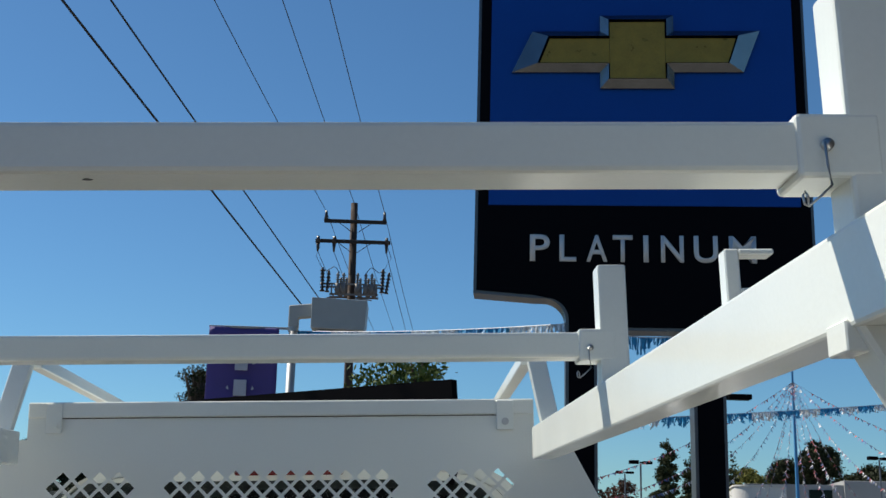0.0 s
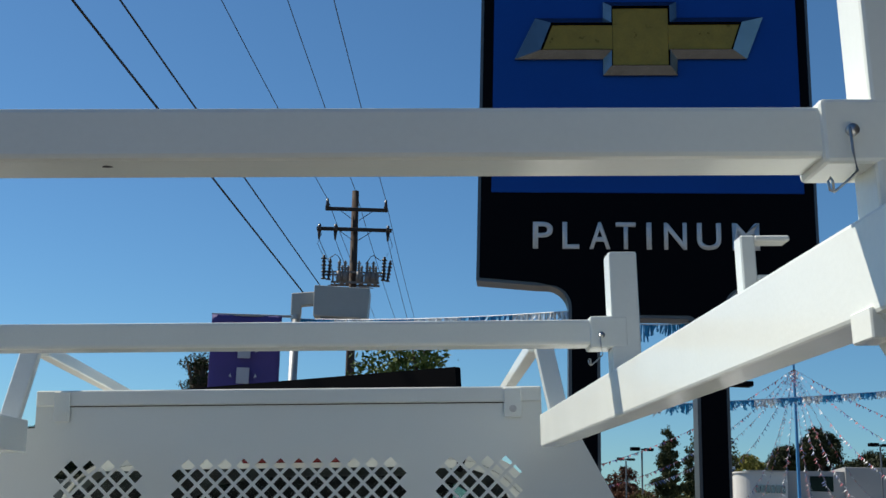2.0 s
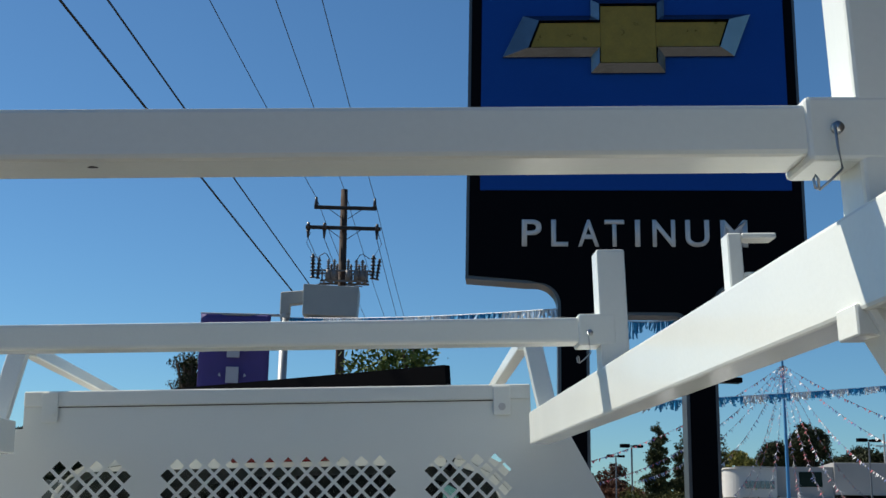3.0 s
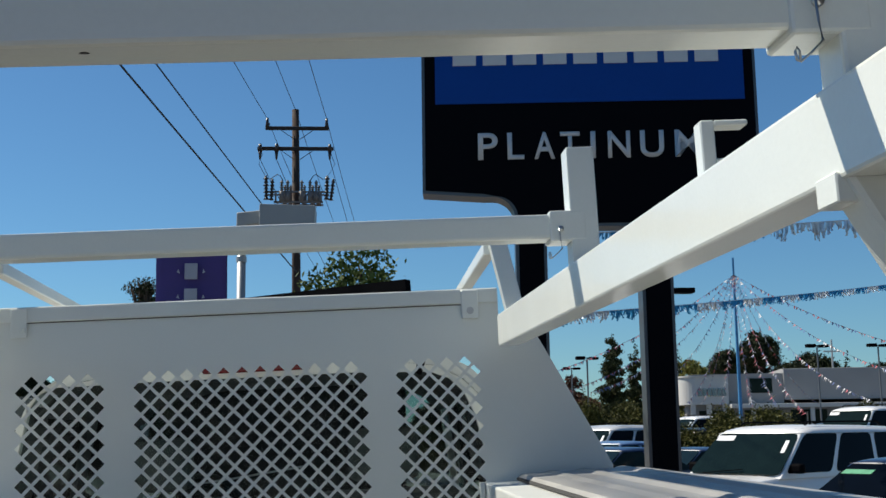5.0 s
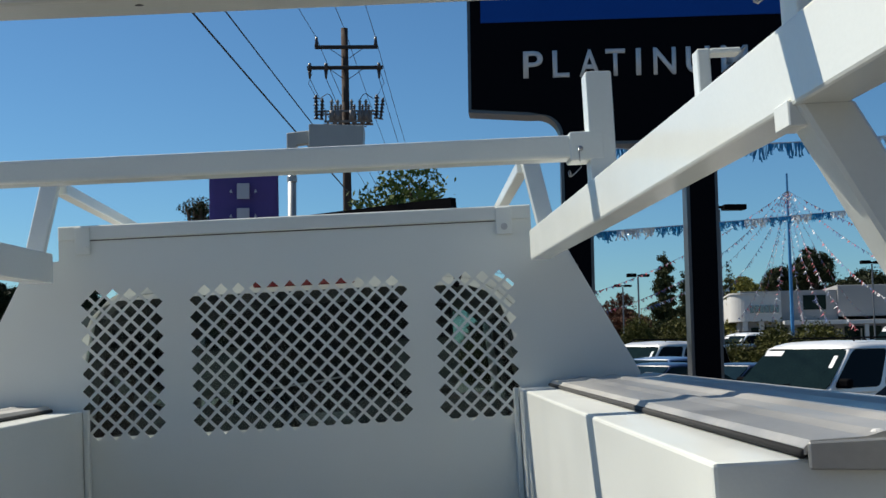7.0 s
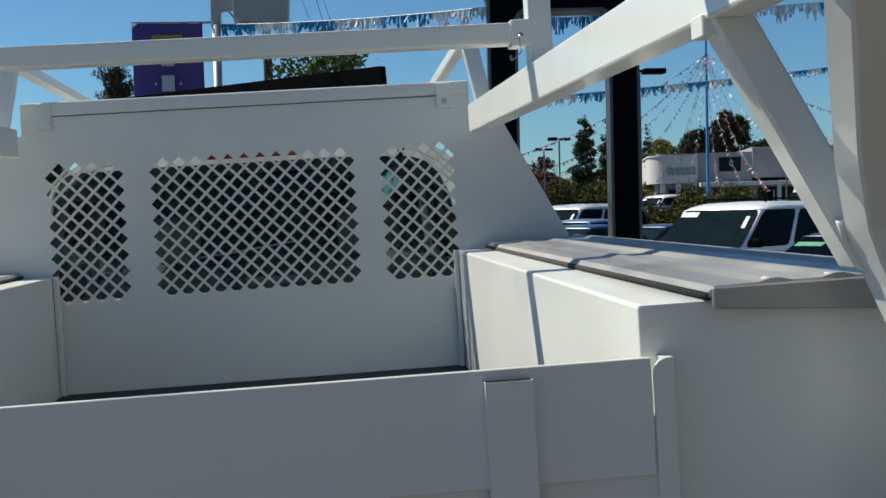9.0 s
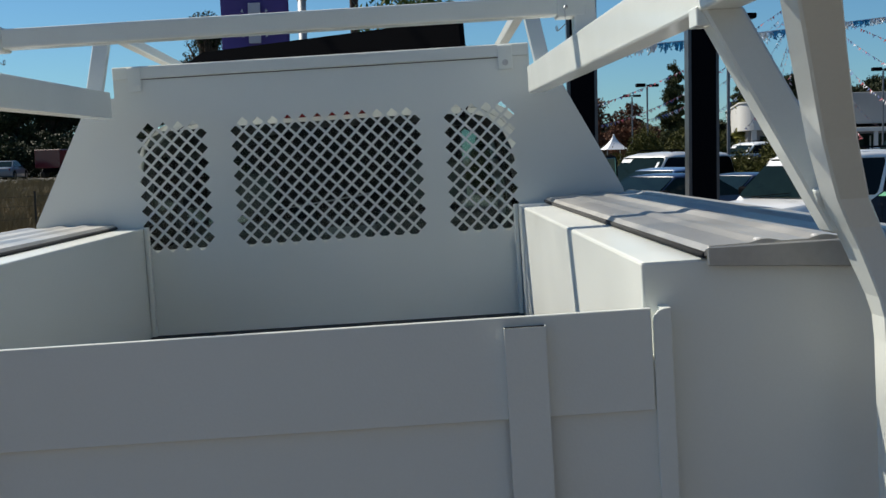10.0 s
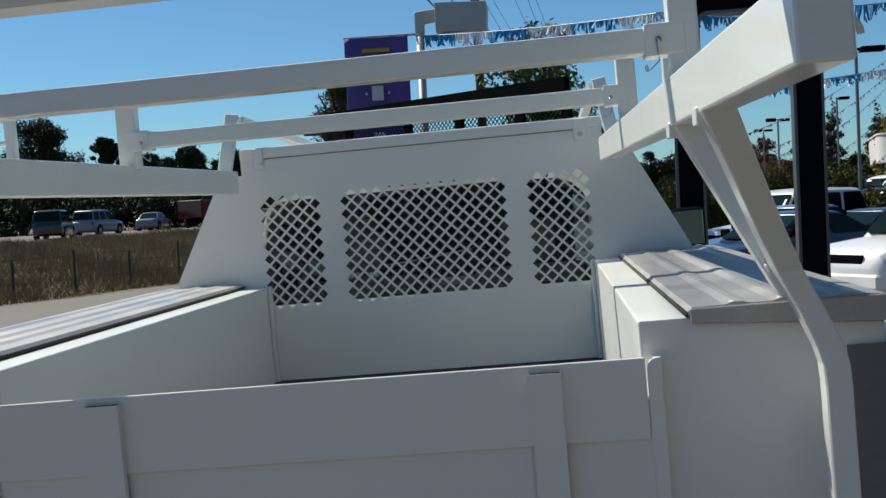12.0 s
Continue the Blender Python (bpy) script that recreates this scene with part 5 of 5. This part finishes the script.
lot_lamp(*polar(11.9, 62), 5.6)
lot_lamp(*polar(11.1, 80), 6.0)
lot_lamp(*polar(23.2, 66), 6.2)
lot_lamp(*polar(26.0, 70), 6.4)
lot_lamp(*polar(14.75, 60), 6.3, two=False)
lot_lamp(9.2, 29.1, 5.75, two=False, w=0.78)
for tx, td in ((10.15, 78),):
    x, y = polar(tx, td)
    t = thing("canopy_tent", "small white peaked canopy tent", "tent", on_ground(x, y, 10), "tents")
    g = Geo()
    for j in range(9):
        f = j / 8
        r = 0.75 * (1 - f) ** 1.7 + 0.03
        g.v += [(r, r, 2.25 + 1.10 * f), (-r, r, 2.25 + 1.10 * f), (-r, -r, 2.25 + 1.10 * f), (r, -r, 2.25 + 1.10 * f)]
    for j in range(8):
        g.f += [(4 * j + k, 4 * j + (k + 1) % 4, 4 * j + 4 + (k + 1) % 4, 4 * j + 4 + k) for k in range(4)]
    part("canopy", g, FLAGWHITE, t)
    for px, py in ((0.73, 0.73), (-0.73, 0.73), (0.73, -0.73), (-0.73, -0.73)):
        part("leg", Geo().rod([(px, py, 0), (px, py, 2.28)], 0.03, 6), GALV, t)
mx, my = 17.2, 46.7
mast = thing("flag_mast", "slim blue mast holding up strings of pennants", "mast", on_ground(mx, my, 0))
part("pole", Geo().rod([(0, 0, -0.2), (0, 0, 9.0)], 0.10, 8, 0.05), BLUEPOLE, mast)


def pennant_string(p, q, sag, seed, n=56, size=0.115):
    rng = np.random.default_rng(seed)
    pts = catenary(p, q, sag, n)
    s = thing("pennant_string", "string of small red, white and blue pennants", "bunting", pose(*p), "pennant strings")
    base = Vector(p)
    part("cord", Geo().rod([tuple(Vector(a) - base) for a in pts], 0.004, 4), WIRE, s)
    gs = {0: Geo(), 1: Geo(), 2: Geo()}
    for i in range(n * 2):
        a = Vector(pts[i // 2]).lerp(Vector(pts[i // 2 + 1]), 0.5 * (i % 2)) - base
        d = (Vector(pts[i // 2 + 1]) - Vector(pts[i // 2])).normalized()
        sw = Vector((rng.normal() * 0.8, rng.normal() * 0.8, -1)).normalized() * size * 1.3
        g = gs[int(rng.integers(0, 3))]
        k = len(g.v)
        w = d * size * 0.45
        t = Vector((0.004, 0.004, 0))
        g.v += [tuple(a - w), tuple(a + w), tuple(a + sw), tuple(a - w + t), tuple(a + w + t), tuple(a + sw + t)]
        g.f += [(k, k + 1, k + 2), (k + 5, k + 4, k + 3)]
    for i, mt in enumerate((FLAGRED, FLAGWHITE, FLAGBLUE)):
        part("pennant_rest", gs[i], mt, s, kind="stuff")


top = (mx, my, 8.45)
for i, (az, d, z) in enumerate(((5.5, 48, 3.2), (9.5, 38, 2.7), (14.5, 34, 2.6), (16.8, 36, 2.4), (20.0, 32, 2.2), (22.5, 34, 2.0), (25.5, 36, 2.4), (29, 42, 3.0), (34, 46, 3.4), (17.5, 70, 3.0), (23, 68, 3.0), (18.4, 33, 2.2), (21.2, 33, 2.2), (12.0, 36, 2.8))):
    x, y = polar(az, d)
    pennant_string(top, (x, y, z), 0.9, 200 + i)


def garland(p, q, sag, seed, drop=0.165, n=None):
    """Tinsel fringe hanging from a cord, in blue and silver lengths."""
    rng = np.random.default_rng(seed)
    L = (Vector(q) - Vector(p)).length
    n = n or int(L * 75)
    pts = catenary(p, q, sag, 24)
    s = thing("tinsel_garland", "blue and silver tinsel fringe on a cord", "bunting", pose(*p), "tinsel garlands")
    base = Vector(p)
    part("cord", Geo().rod([tuple(Vector(a) - base) for a in pts], 0.005, 5), FLAGWHITE, s)
    gs = (Geo(), Geo())
    for i in range(n):
        f = i / n * 24
        a = Vector(pts[int(f)]).lerp(Vector(pts[int(f) + 1]), f - int(f)) - base
        g = gs[int(f * L / 24 / 0.75) % 2]
        k = len(g.v)
        h = drop * (0.55 + 0.45 * rng.random() ** 0.5) * (0.72 + 0.28 * math.sin(f * L * 0.9 + seed))
        sx, sy = rng.normal() * 0.022, rng.normal() * 0.022
        ang = rng.uniform(0, math.pi)
        wx, wy = 0.011 * math.cos(ang), 0.011 * math.sin(ang)
        m = a + Vector((sx * 0.4, sy * 0.4, -h * 0.5))
        e = a + Vector((sx, sy, -h))
        g.v += [(a.x - wx, a.y - wy, a.z), (a.x + wx, a.y + wy, a.z), (m.x + wx, m.y + wy, m.z), (m.x - wx, m.y - wy, m.z), (e.x + wy, e.y + wx, e.z), (e.x - wy, e.y - wx, e.z)]
        g.f += [(k, k + 1, k + 2, k + 3), (k + 3, k + 2, k + 4, k + 5)]
    part("blue_fringe", gs[0], TINSEL_B, s, kind="stuff")
    part("silver_fringe", gs[1], TINSEL_S, s, kind="stuff")


garland((-1.1, 10.0, 3.93), (1.62, 6.4, 3.47), 0.035, 301)
garland((1.85, 6.4, 3.42), (2.72, 6.4, 3.42), 0.05, 302)
garland((3.0, 6.4, 3.40), (9.5, 4.2, 3.95), 0.18, 303)
garland((1.72, 6.61, 2.66), (12.45, 19.75, 4.73), 0.05, 304, drop=0.115)
